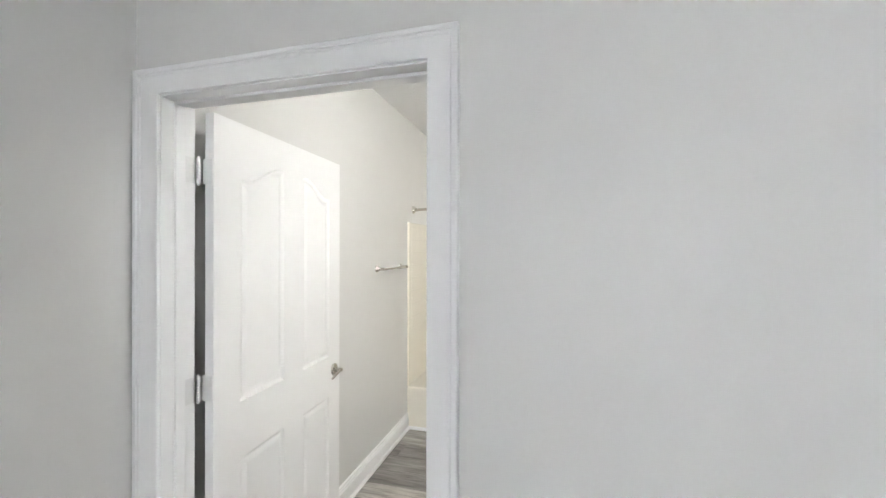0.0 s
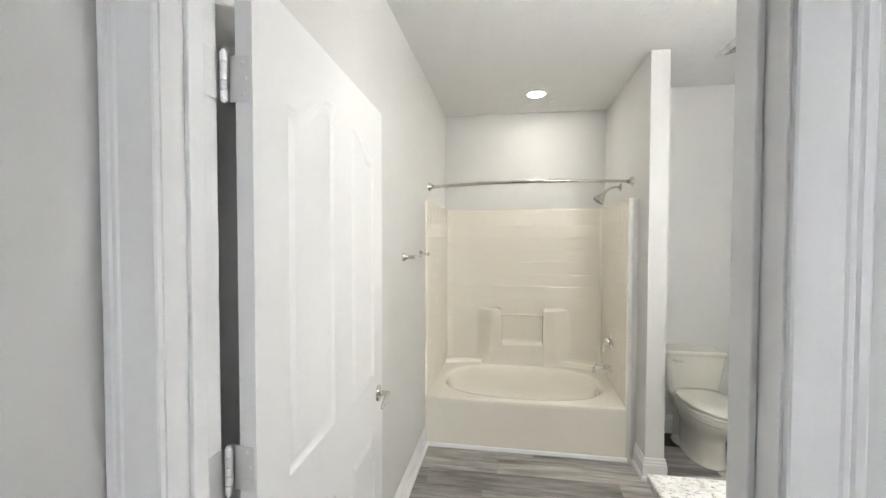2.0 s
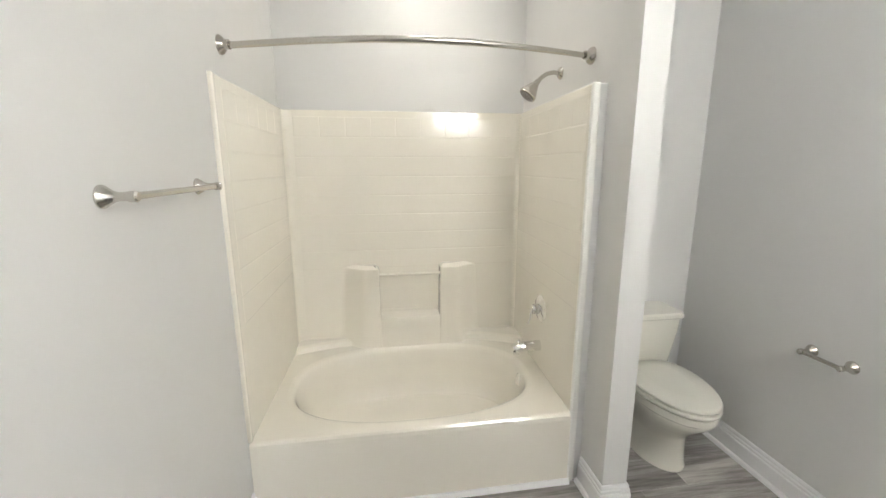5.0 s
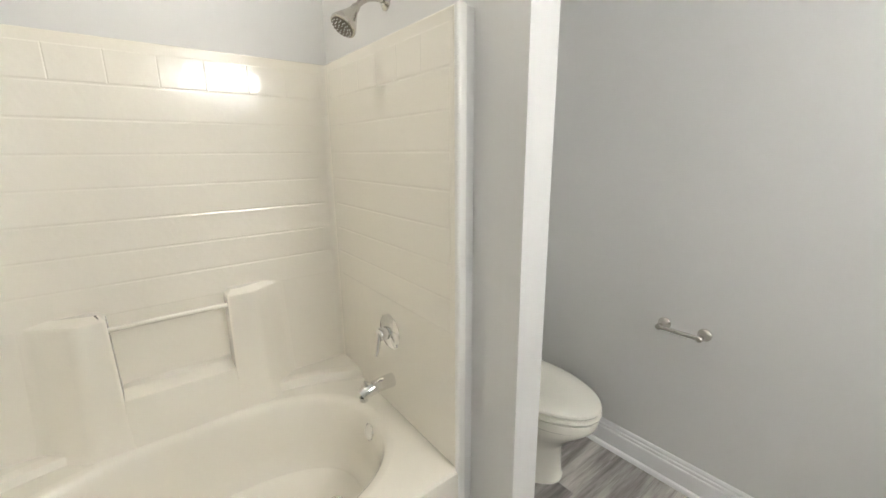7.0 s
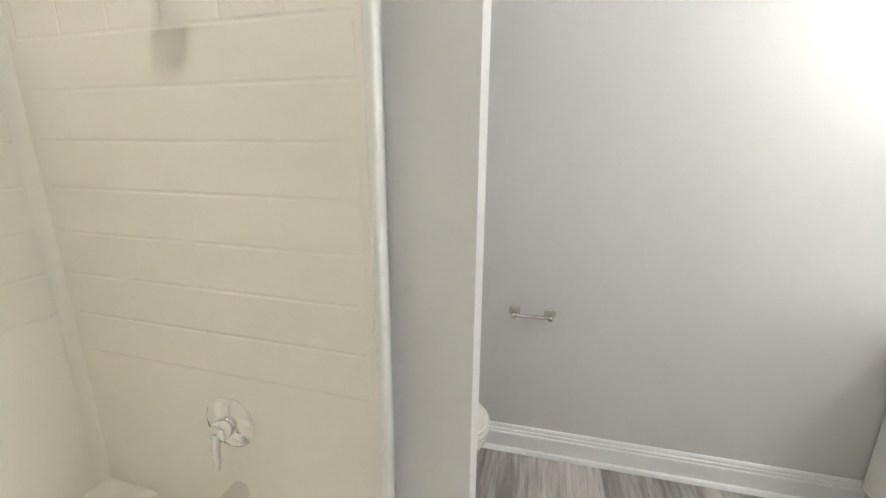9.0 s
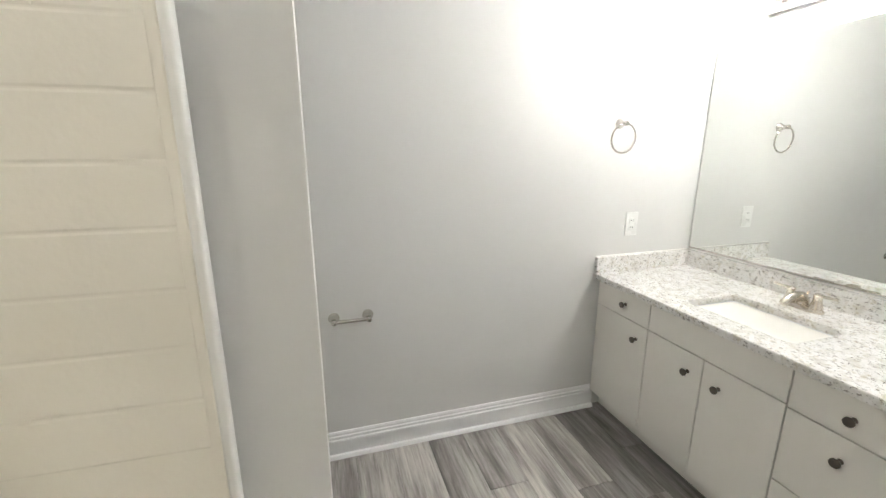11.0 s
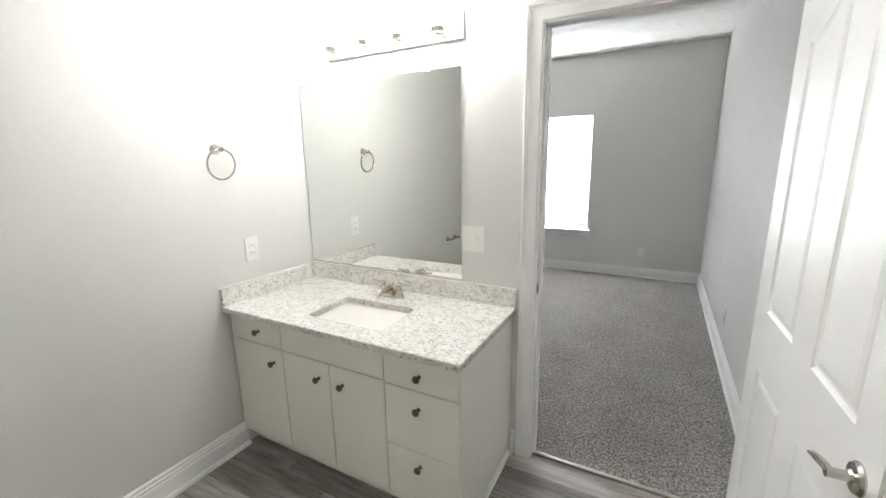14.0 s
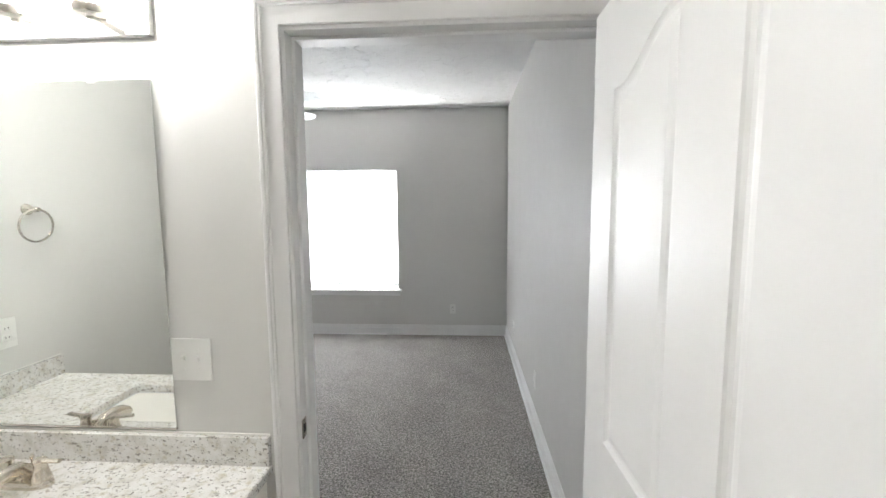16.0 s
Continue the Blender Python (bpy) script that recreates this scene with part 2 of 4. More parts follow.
def tube(points, radius, n=12, bm=None, closed=False, flat=1.0):
    """A round bar along points; radius is one number or one per point."""
    b = bmesh.new()
    pts = [Vector(p) for p in points]
    count = len(pts)
    rs = radius if isinstance(radius, (list, tuple)) else [radius] * count
    rings = []
    side = None
    for k, p in enumerate(pts):
        if closed:
            d = pts[(k + 1) % count] - pts[k - 1]
        else:
            d = pts[min(k + 1, count - 1)] - pts[max(k - 1, 0)]
        d.normalize()
        if side is None:
            side = d.cross(Vector((0, 0, 1)))
            if side.length < 0.1:
                side = d.cross(Vector((0, 1, 0)))
        side = (side - d * side.dot(d)).normalized()
        up = side.cross(d)
        rings.append([b.verts.new(p + side * (rs[k] * math.cos(2 * math.pi * j / n)) + up * (rs[k] * flat * math.sin(2 * math.pi * j / n))) for j in range(n)])
    pairs = list(zip(rings, rings[1:])) + ([(rings[-1], rings[0])] if closed else [])
    for a, c in pairs:
        for j in range(n):
            b.faces.new((a[j], a[(j + 1) % n], c[(j + 1) % n], c[j]))
    if not closed:
        b.faces.new(rings[0])
        b.faces.new(rings[-1])
    if bm is None:
        return b
    merge(bm, b)
    return bm


def loft(rings, cap_first=True, cap_last=True, bm=None):
    """Skin closed rings of equal length."""
    b = bmesh.new()
    vs = [[b.verts.new(p) for p in r] for r in rings]
    n = len(vs[0])
    for a, c in zip(vs, vs[1:]):
        for j in range(n):
            b.faces.new((a[j], a[(j + 1) % n], c[(j + 1) % n], c[j]))
    if cap_first:
        b.faces.new(vs[0])
    if cap_last:
        b.faces.new(vs[-1])
    if bm is None:
        return b
    merge(bm, b)
    return bm


def sweep(profile, path, outs, ups):
    """Sweep a closed (u, v) profile along a path; outs and ups are the profile's axes at each point."""
    return loft([[Vector(p) + Vector(o) * u + Vector(w) * v for u, v in profile] for p, o, w in zip(path, outs, ups)])


def oval(cx, cy, ax, ay, z, n=48, power=2.0):
    pts = []
    for k in range(n):
        a = 2 * math.pi * k / n
        c, s = math.cos(a), math.sin(a)
        e = 2 / power
        pts.append(Vector((cx + ax * math.copysign(abs(c) ** e, c), cy + ay * math.copysign(abs(s) ** e, s), z)))
    return pts


def structure(name, bm, material, label, category, smooth=False):
    return tagged(part(name, bm, material, smooth=smooth), label, category, kind="structure")


# ---- plan ----
CEIL, BEDCEIL = 2.775, 2.82
BX0, BX1 = 0.0, 2.42             # bathroom, side to side
DY0, DY1 = 2.88, 3.0             # the wall with the door
TUBY, WINGY, BACKY, NOOKY = 5.283, 5.09, 6.30, 5.80
WX0, WX1 = 1.515, 1.63           # stub wall beside the tub
PX0, PX1 = 1.447, 1.484         # plumbing panel's face, front and back
JX0, JX1, JZ = 0.060, 0.960, 2.102  # door opening between the jambs
LX0, LX1, LY0 = -0.045, 4.2, -0.87  # bedroom
WINX0, WINXM, WINX1, WINZ0, WINZ1 = 1.32, 2.12, 2.92, 0.59, 2.09

# ---- the shell ----
structure("wall_door_side", boxes([(-0.16, JX0 - 0.02, DY0, DY1, 0, 2.95), (JX1 + 0.02, 4.32, DY0, DY1, 0, 2.95), (JX0 - 0.02, JX1 + 0.02, DY0, DY1, JZ + 0.02, 2.95)]), WALL, "greige painted wall with the bathroom doorway through it", "wall")
structure("wall_bath_long", boxes([(-0.12, 0, DY1, BACKY + 0.12, 0, 2.95)]), WALL, "greige painted bathroom wall behind the open door", "wall")
structure("wall_tub_back", boxes([(0, WX1, BACKY, BACKY + 0.12, 0, 2.95)]), WALL, "greige painted wall above the tub surround", "wall")
structure("wall_stub", box(WX0, WX1, WINGY, BACKY, 0, 2.95), WALL, "narrow greige stub wall between tub and toilet", "wall")
structure("wall_nook_back", boxes([(WX1, BX1, NOOKY, NOOKY + 0.12, 0, 2.95)]), WALL, "greige painted wall behind the toilet tank", "wall")
structure("wall_vanity_end", boxes([(BX1, BX1 + 0.12, DY1, NOOKY + 0.12, 0, 2.95)]), WALL, "greige painted wall beside vanity and toilet", "wall")
structure("wall_bedroom_long", boxes([(-0.16, LX0, LY0 - 0.12, DY0, 0, 2.95)]), WALL, "long greige painted bedroom wall", "wall")
structure("wall_bedroom_window", boxes([(LX0, WINX0, LY0 - 0.12, LY0, 0, 2.95), (WINX1, LX1, LY0 - 0.12, LY0, 0, 2.95), (WINX0, WINX1, LY0 - 0.12, LY0, 0, WINZ0), (WINX0, WINX1, LY0 - 0.12, LY0, WINZ1, 2.95)]), WALL, "greige painted bedroom wall with a window through it", "wall")
structure("wall_bedroom_far", boxes([(LX1, LX1 + 0.12, LY0 - 0.12, DY0, 0, 2.95)]), WALL, "plain greige painted bedroom wall", "wall")
structure("ceiling_bath", boxes([(0, BX1, DY1, NOOKY, CEIL, 2.9), (0, WX0, NOOKY, BACKY, CEIL, 2.9)]), BATHCEIL, "white textured bathroom ceiling", "ceiling")
structure("ceiling_bedroom", boxes([(LX0, LX1, LY0, DY0, BEDCEIL, 2.95)]), CEILING, "white knockdown textured bedroom ceiling", "ceiling")
structure("floor_bedroom", boxes([(LX0, LX1, LY0, 2.955, -0.1, 0.010)]), CARPET, "mottled grey loop pile carpet wall to wall", "carpet")
bath_floor = structure("floor_bath", boxes([(0, BX1, 2.955, BACKY, -0.1, -0.006)]), DARK, "grey wood-look vinyl plank bathroom floor", "floor")
structure("threshold_strip", box(JX0, JX1, 2.944, 2.966, -0.004, 0.012, 0.004), NICKEL, "thin metal transition strip between carpet and planks", "threshold", True)

# ---- trim ----
BASE = [(0, 0), (0.032, 0), (0.031, 0.010), (0.026, 0.018), (0.017, 0.022), (0.017, 0.092), (0.0155, 0.097), (0.011, 0.099), (0.011, 0.103), (0.0135, 0.106), (0.0135, 0.114), (0.008, 0.118), (0.008, 0.122), (0.010, 0.126), (0.009, 0.133), (0.005, 0.138), (0, 0.138)]


def baseboard(points, outs, label="white stepped baseboard with shoe moulding"):
    path = [(x, y, 0) for x, y in points]
    return structure("baseboard", sweep(BASE, path, [(a, b, 0) for a, b in outs], [(0, 0, 1)] * len(path)), TRIM, label, "baseboard", True)


baseboard([(0, 3.06), (0, TUBY)], [(1, 0), (1, 0)])
baseboard([(WX0, TUBY - 0.004), (WX0, WINGY), (WX1, WINGY), (WX1, NOOKY), (BX1, NOOKY), (BX1, 3.60)], [(-1, 0), (-1, -1), (1, -1), (1, -1), (-1, -1), (-1, 0)])
baseboard([(1.050, DY1), (1.068, DY1)], [(0, 1), (0, 1)])
baseboard([(JX1 + 0.09, DY0), (LX1, DY0), (LX1, LY0), (LX0, LY0), (LX0, DY0)], [(0, -1), (-1, -1), (-1, 1), (1, 1), (1, 0)])
# low white trim along the foot of the tub
structure("tub_base_trim", sweep([(0, 0), (0.018, 0), (0.016, 0.012), (0.008, 0.022), (0, 0.024)], [(0.03, TUBY - 0.003, 0), (PX0 + 0.006, TUBY - 0.003, 0)], [(0, -1, 0)] * 2, [(0, 0, 1)] * 2), TRIM, "low white quarter-round trim along the tub foot", "trim", True)

CASE = [(0, 0), (0, 0.010), (0.003, 0.012), (0.010, 0.0115), (0.034, 0.012), (0.046, 0.0135), (0.055, 0.015), (0.058, 0.018), (0.063, 0.0185), (0.066, 0.0165), (0.069, 0.020), (0.078, 0.021), (0.082, 0.0185), (0.084, 0.0)]


def casing(y, side, x0, x1, z1, left=1.0, wide=1.0):
    path = [(x0, y, 0), (x0, y, z1), (x1, y, z1), (x1, y, 0)]
    outs = [(-left, 0, 0), (-left, 0, 1), (1, 0, 1), (1, 0, 0)]
    return structure("door_casing", sweep([(u * wide, v) for u, v in CASE], path, outs, [(0, side, 0)] * 4), TRIM, "white moulded casing round the doorway", "door casing", True)


casing(DY0, -1, JX0 - 0.004, JX1 + 0.004, JZ + 0.004, 1.15)
casing(DY1, 1, JX0 - 0.004, JX1 + 0.010, JZ + 0.010, 0.55, 0.85)
jamb = thing("door_frame", (JX0, 2.94, 0), "white painted door jamb lining the doorway", "door frame", kind="structure")
part("hinge_jamb", box(JX0 - 0.02, JX0, DY0 - 0.001, DY1 + 0.001, 0, JZ + 0.02), TRIM, jamb)
part("strike_jamb", box(JX1, JX1 + 0.02, DY0 - 0.001, DY1 + 0.001, 0, JZ + 0.02), TRIM, jamb)
part("head_jamb", box(JX0, JX1, DY0 - 0.001, DY1 + 0.001, JZ, JZ + 0.02), TRIM, jamb)
part("door_stop", box(JX0, JX0 + 0.011, DY1 - 0.075, DY1 - 0.04, 0, JZ, 0.003), TRIM, jamb)
part("door_stop", box(JX1 - 0.011, JX1, DY1 - 0.075, DY1 - 0.04, 0, JZ, 0.003), TRIM, jamb)
part("door_stop", box(JX0 + 0.011, JX1 - 0.011, DY1 - 0.075, DY1 - 0.04, JZ - 0.011, JZ, 0.003), TRIM, jamb)
strike = part("strike_plate", box(JX1 - 0.0025, JX1 + 0.001, DY1 - 0.034, DY1 - 0.004, 0.905, 0.965, 0.001), NICKEL, jamb, "brushed nickel strike plate")
part("latch_hole", box(JX1 - 0.0032, JX1, DY1 - 0.026, DY1 - 0.013, 0.922, 0.948), DARK, strike)

# ---- door leaf, standing open against the long wall ----
DOORW, DOORH, DOORT = 0.922, 2.082, 0.035


def panel_outline(u0, u1, w0, w1, rise=0.0, flip=False, d=0.0):
    """A panel's outline drawn in by d; rise lifts the inner end of the top in an S curve."""
    n = 16
    top = []
    for k in range(n + 1):
        f = k / n
        g = 1 - f if flip else f
        h = w1 + rise * (g * g * (3 - 2 * g) - 0.10 * math.sin(2 * math.pi * g))
        top.append((u0 + d + (u1 - u0 - 2 * d) * f, h - d))
    return [(u0 + d, w0 + d), (u1 - d, w0 + d)] + top[::-1]


def door_leaf():
    ua, ub, uc, ud = 0.132, 0.405, 0.555, 0.805
    z0, z1, z2, z3, rise = 0.22, 0.79, 1.008, 1.868, 0.078
    shapes = [(ua, ub, z2, z3, rise, False), (uc, ud, z2, z3, rise, True), (ua, ub, z0, z1, 0.0, False), (uc, ud, z0, z1, 0.0, False)]
    panels = [panel_outline(*q) for q in shapes]
    b = bmesh.new()
    for face, out in ((0.0, -1), (DOORT, 1)):
        def poly(points):
            b.faces.new([b.verts.new((u, face, w)) for u, w in points])
        for u0, u1 in ((0, ua), (ub, uc), (ud, DOORW)):
            poly([(u0, 0), (u1, 0), (u1, DOORH), (u0, DOORH)])
        for u0, u1, top in ((ua, ub, panels[0][2:]), (uc, ud, panels[1][2:])):
            poly([(u0, 0), (u1, 0), (u1, z0), (u0, z0)])
            poly([(u0, z1), (u1, z1), (u1, z2), (u0, z2)])
            for (p, q), (p2, q2) in zip(top, top[1:]):
                poly([(p, q), (p2, q2), (p2, DOORH), (p, DOORH)])
        for shape in shapes:
            rings = []
            for d, depth in ((0, 0), (0.004, 0.0035), (0.011, 0.007), (0.019, 0.0075), (0.026, 0.005), (0.038, 0.002)):
                rings.append([b.verts.new((u, face - out * depth, w)) for u, w in panel_outline(*shape, d)])
            n = len(rings[0])
            for a, c in zip(rings, rings[1:]):
                for k in range(n):
                    b.faces.new((a[k], a[(k + 1) % n], c[(k + 1) % n], c[k]))
            b.faces.new(rings[-1])
    c = [(0, 0), (DOORW, 0), (DOORW, DOORH), (0, DOORH)]
    for (u0, w0), (u1, w1) in zip(c, c[1:] + c[:1]):
        b.faces.new([b.verts.new(p) for p in ((u0, 0, w0), (u1, 0, w1), (u1, DOORT, w1), (u0, DOORT, w0))])
    return b


DOORPOSE = pose(0.120, 3.028, 0.012, 0, 0, 92.0)


def placed(bm, m):
    bmesh.ops.transform(bm, matrix=m, verts=bm.verts)
    return bm


door = thing("door_1", (0.095, 3.03, 0.012), "white four-panel door with arched upper panels, standing open", "door", kind="structure")
leaf = part("door_leaf", placed(door_leaf(), DOORPOSE), DOORP, door, smooth=False)
for hz in (1.885, 1.115, 0.30):
    hinge = part("hinge", lathe([(0, -0.052), (0.004, -0.05)] + [(q, -0.046 + 0.0184 * k + d) for k in range(5) for q, d in ((0.0045, 0.0), (0.0068, 0.001), (0.0068, 0.0172), (0.0045, 0.0182))] + [(0.004, 0.05), (0, 0.052)], (JX0 + 0.012, 3.010, hz), n=14), STEEL, door, "bright steel butt hinge")
    part("hinge_plate", box(JX0, JX0 + 0.0025, DY1 - 0.034, DY1 + 0.004, hz - 0.045, hz + 0.045, 0.0008), STEEL, hinge)
    part("hinge_plate", box(JX0 + 0.014, 0.118, 3.0245, 3.027, hz - 0.045, hz + 0.045, 0.0008), STEEL, hinge)
    for dz in (-0.03, 0.0, 0.03):
        part("screw", lathe([(0.004, 0), (0.003, 0.0012), (0, 0.0014)], (0.102 + 0.006 * (dz == 0), 3.0245, hz + dz), (0, -1, 0), 10), STEEL, hinge)


def lever_set(face, out):
    """Round rose and a lever that droops away from the door's edge."""
    m = DOORPOSE
    y = face
    rose = part("door_handle", placed(lathe([(0.033, 0), (0.033, 0.003), (0.029, 0.009), (0.014, 0.012), (0.0105, 0.016), (0.0105, 0.05), (0, 0.05)], (DOORW - 0.065, y, 0.925), (0, out, 0), 28), m), NICKEL, door, "brushed nickel lever handle")
    pts = [(DOORW - 0.065 + 0.002 - 0.012 * k, y + out * (0.046 - 0.003 * abs(k - 4) / 4), 0.927 - 0.0004 * k * k) for k in range(9)]
    part("lever", placed(tube(pts, [0.0085, 0.009, 0.0095, 0.0095, 0.0095, 0.009, 0.0085, 0.0075, 0.006], 12, flat=0.75), m), NICKEL, rose)


lever_set(0.0, -1)
lever_set(DOORT, 1)
part("latch_plate", placed(box(DOORW - 0.001, DOORW + 0.0015, 0.005, 0.030, 0.895, 0.955, 0.0006), DOORPOSE), NICKEL, door)

# ---- tub and one-piece surround ----
TX0, TX1, TYB = 0.0045, WX0 - 0.0045, BACKY - 0.005
SF, SB = 0.034, 0.036            # surround thickness at sides and back
tub = thing("bathtub", (0.76, 5.78, 0), "cream moulded acrylic bathtub with an oval basin", "bathtub")


def tub_body():
    n = 96
    cx, cy = 0.735, 5.755
    def rect(x0, x1, y0, y1, z):
        pts = []
        for k in range(n):
            a = 2 * math.pi * k / n
            c, s = math.cos(a), math.sin(a)
            hx, hy = (x1 - cx if c > 0 else cx - x0), (y1 - cy if s > 0 else cy - y0)
            f = min(hx / abs(c) if abs(c) > 1e-6 else 9, hy / abs(s) if abs(s) > 1e-6 else 9)
            pts.append(Vector((cx + c * f, cy + s * f, z)))
        # snap the nearest points to the corners
        for qx, qy in ((x0, y0), (x1, y0), (x0, y1), (x1, y1)):
            k = min(range(n), key=lambda i: (pts[i].x - qx) ** 2 + (pts[i].y - qy) ** 2)
            pts[k] = Vector((qx, qy, z))
        for p in pts:
            if p.x > x1 - 0.001:
                p.x += 0.045 * (p.y - y0) / (y1 - y0)
        return pts
    def basin(ax, ay, z, dx=0.0):
        return [Vector((cx + dx + (p.x - cx), p.y, z)) for p in oval(cx, cy - 0.01, ax, ay, z, n, 2.5)]
    rx = PX0 + 0.006
    rings = [rect(TX0, rx, TUBY + 0.004, TYB, 0.0), rect(TX0, rx, TUBY, TYB, 0.02), rect(TX0, rx, TUBY - 0.001, TYB, 0.34), rect(TX0, rx, TUBY + 0.001, TYB, 0.360),
             rect(TX0, rx, TUBY + 0.008, TYB, 0.369), rect(TX0, rx, TUBY + 0.018, TYB, 0.372)]
    rings += [basin(0.660, 0.415, 0.3725), basin(0.645, 0.392, 0.370), basin(0.632, 0.380, 0.362), basin(0.622, 0.370, 0.345), basin(0.605, 0.352, 0.27), basin(0.585, 0.332, 0.17, 0.01),
              basin(0.565, 0.310, 0.105, 0.015), basin(0.53, 0.285, 0.072, 0.02), basin(0.47, 0.245, 0.058, 0.025), basin(0.25, 0.13, 0.052, 0.03), basin(0.02, 0.01, 0.050, 0.04)]
    return loft(rings, False, True)


part("tub_shell", tub_body(), ACRYLIC, tub)
part("overflow_plate", lathe([(0.036, 0), (0.036, 0.004), (0.030, 0.009), (0.012, 0.010), (0, 0.010)], (1.350, 5.745, 0.30), (-0.97, 0, 0.2), 24), CHROME, tub, "chrome overflow plate")
part("drain", lathe([(0.032, 0), (0.032, 0.003), (0.024, 0.004), (0.022, 0.001), (0, 0.002)], (1.17, 5.73, 0.062), (-0.12, 0, 1), 24), CHROME, tub, "chrome drain ring")

surround = thing("tub_surround", (0.76, 6.2, 0.37), "cream moulded tub surround with embossed tile rows", "tub surround")
SZ0, SZ1, SY0, SYR, HEADIN = 0.3735, 1.85, 5.345, 5.298, 0.022
head_panel = box(-0.002, TX0 + SF - 0.004, SY0 - 0.045, TYB, SZ0, SZ1, 0.004)
for v in head_panel.verts:
    if v.co.x > 0.015 and v.co.y < SY0:
        v.co.x -= HEADIN
part("side_panel", head_panel, ACRYLIC, surround, smooth=False)
plumb = box(PX0, TX1 + 0.004, SYR, TYB, SZ0, SZ1, 0.005)
for v in plumb.verts:
    if v.co.x < PX0 + 0.02:
        v.co.x += (PX1 - PX0) * (v.co.y - SYR) / (TYB - SYR)
part("side_panel", plumb, ACRYLIC, surround, smooth=False)
part("back_panel", boxes([(TX0 + SF - 0.004, PX1 + 0.01, TYB - SB, TYB + 0.004, SZ0, SZ1)], 0.004), ACRYLIC, surround)
# rounded inner corners
for x, sgn, rad in ((TX0 + SF - 0.004, 1, 0.05), (PX1, -1, 0.03)):
    prof = [(0, 0), (rad * sgn, 0)] + [(sgn * rad * (1 - math.sin(a)), -rad * (1 - math.cos(a))) for a in [math.pi / 2 * k / 6 for k in range(1, 7)]]
    part("corner_fillet", loft([[Vector((x + u, TYB - SB + v, z)) for u, v in prof] for z in (SZ0, SZ1 - 0.004)]), ACRYLIC, surround)
part("edge_strip", box(-0.012, TX0 + 0.012, SY0 - 0.056, SY0 - 0.036, SZ0, SZ1 + 0.003, 0.006, 3), ACRYLIC, surround, "pale rounded edge bead")
part("edge_strip", box(PX0 - 0.001, PX0 + 0.033, SYR - 0.020, SYR + 0.004, 0.0, SZ1 + 0.004, 0.009, 4), CAULK, surround, "pale rounded edge bead running down to the floor")
part("filler_strip", box(PX0 + 0.030, WX0 + 0.004, SYR - 0.008, SYR + 0.040, 0.0, SZ1 + 0.001, 0.003), WALL, surround, "painted filler strip beside the edge bead")

# moulded soap towers, each with one raked side, a bench between them and a bar
SBF = TYB - SB


def arc(c, a, b, n=5):
    """Round the corner c between the points a and b."""
    c, a, b = Vector(c), Vector(a), Vector(b)
    return [a * (1 - f) ** 2 + c * 2 * f * (1 - f) + b * f * f for f in [k / n for k in range(n + 1)]]


def soap_tower(wall_x, front_x, inner_x, z0, z1, depth):
    s = 1 if inner_x > wall_x else -1

    def ring(z, grow):
        wx, fx, nx, y = wall_x - s * grow * 1.6, front_x - s * grow, inner_x + s * grow * 0.5, SBF - depth - grow
        rake = Vector((fx - wx, y - SBF)).normalized()
        p = [Vector((wx - s * 0.03, SBF + 0.003)), Vector((wx - s * 0.012, SBF - 0.001))]
        p += arc((wx, SBF - 0.002), (wx - s * 0.010, SBF - 0.0015), (wx + rake.x * 0.02, SBF + rake.y * 0.02), 3)
        p += arc((fx, y), (fx - rake.x * 0.022, y - rake.y * 0.022), (fx + s * 0.022, y))
        p += arc((nx, y), (nx - s * 0.011, y), (nx, y + 0.011), 4) + [Vector((nx, SBF + 0.003))]
        return [Vector((q.x, q.y, z)) for q in p]

    rings = [ring(z0, 0.030), ring(z0 + 0.03, 0.020), ring(z0 + 0.10, 0.010), ring(z1 - 0.10, 0.0), ring(z1 - 0.016, -0.002), ring(z1 - 0.005, -0.006), ring(z1, -0.016), ring(z1 + 0.012, -0.045)]
    return loft(rings)


def soap_bench(x0, x1, z0, z1, depth):
    """A low bench with a dished, backward-rising top between the towers."""
    prof = [(0.003, z0), (-depth - 0.028, z0), (-depth - 0.016, z0 + 0.04), (-depth - 0.004, z1 - 0.06), (-depth + 0.001, z1 - 0.012), (-depth + 0.006, z1 - 0.003), (-depth + 0.016, z1), (-0.022, z1 + 0.006), (-0.008, z1 + 0.014), (-0.002, z1 + 0.030), (0.003, z1 + 0.032)]
    return loft([[Vector((x, SBF + y, z)) for y, z in prof] for x in (x0, x1)])


part("soap_tower", soap_tower(0.335, 0.470, 0.562, SZ0 - 0.004, 0.888, 0.088), ACRYLIC, surround)
part("soap_tower", soap_tower(1.190, 1.060, 0.952, SZ0 - 0.004, 0.888, 0.088), ACRYLIC, surround)
part("soap_bench", soap_bench(0.550, 0.964, SZ0 - 0.004, 0.560, 0.088), ACRYLIC, surround)
part("washcloth_bar", tube([(0.555, SBF - 0.062, 0.842), (0.959, SBF - 0.062, 0.842)], 0.0095, 14), ACRYLIC, surround, "cream moulded washcloth bar")


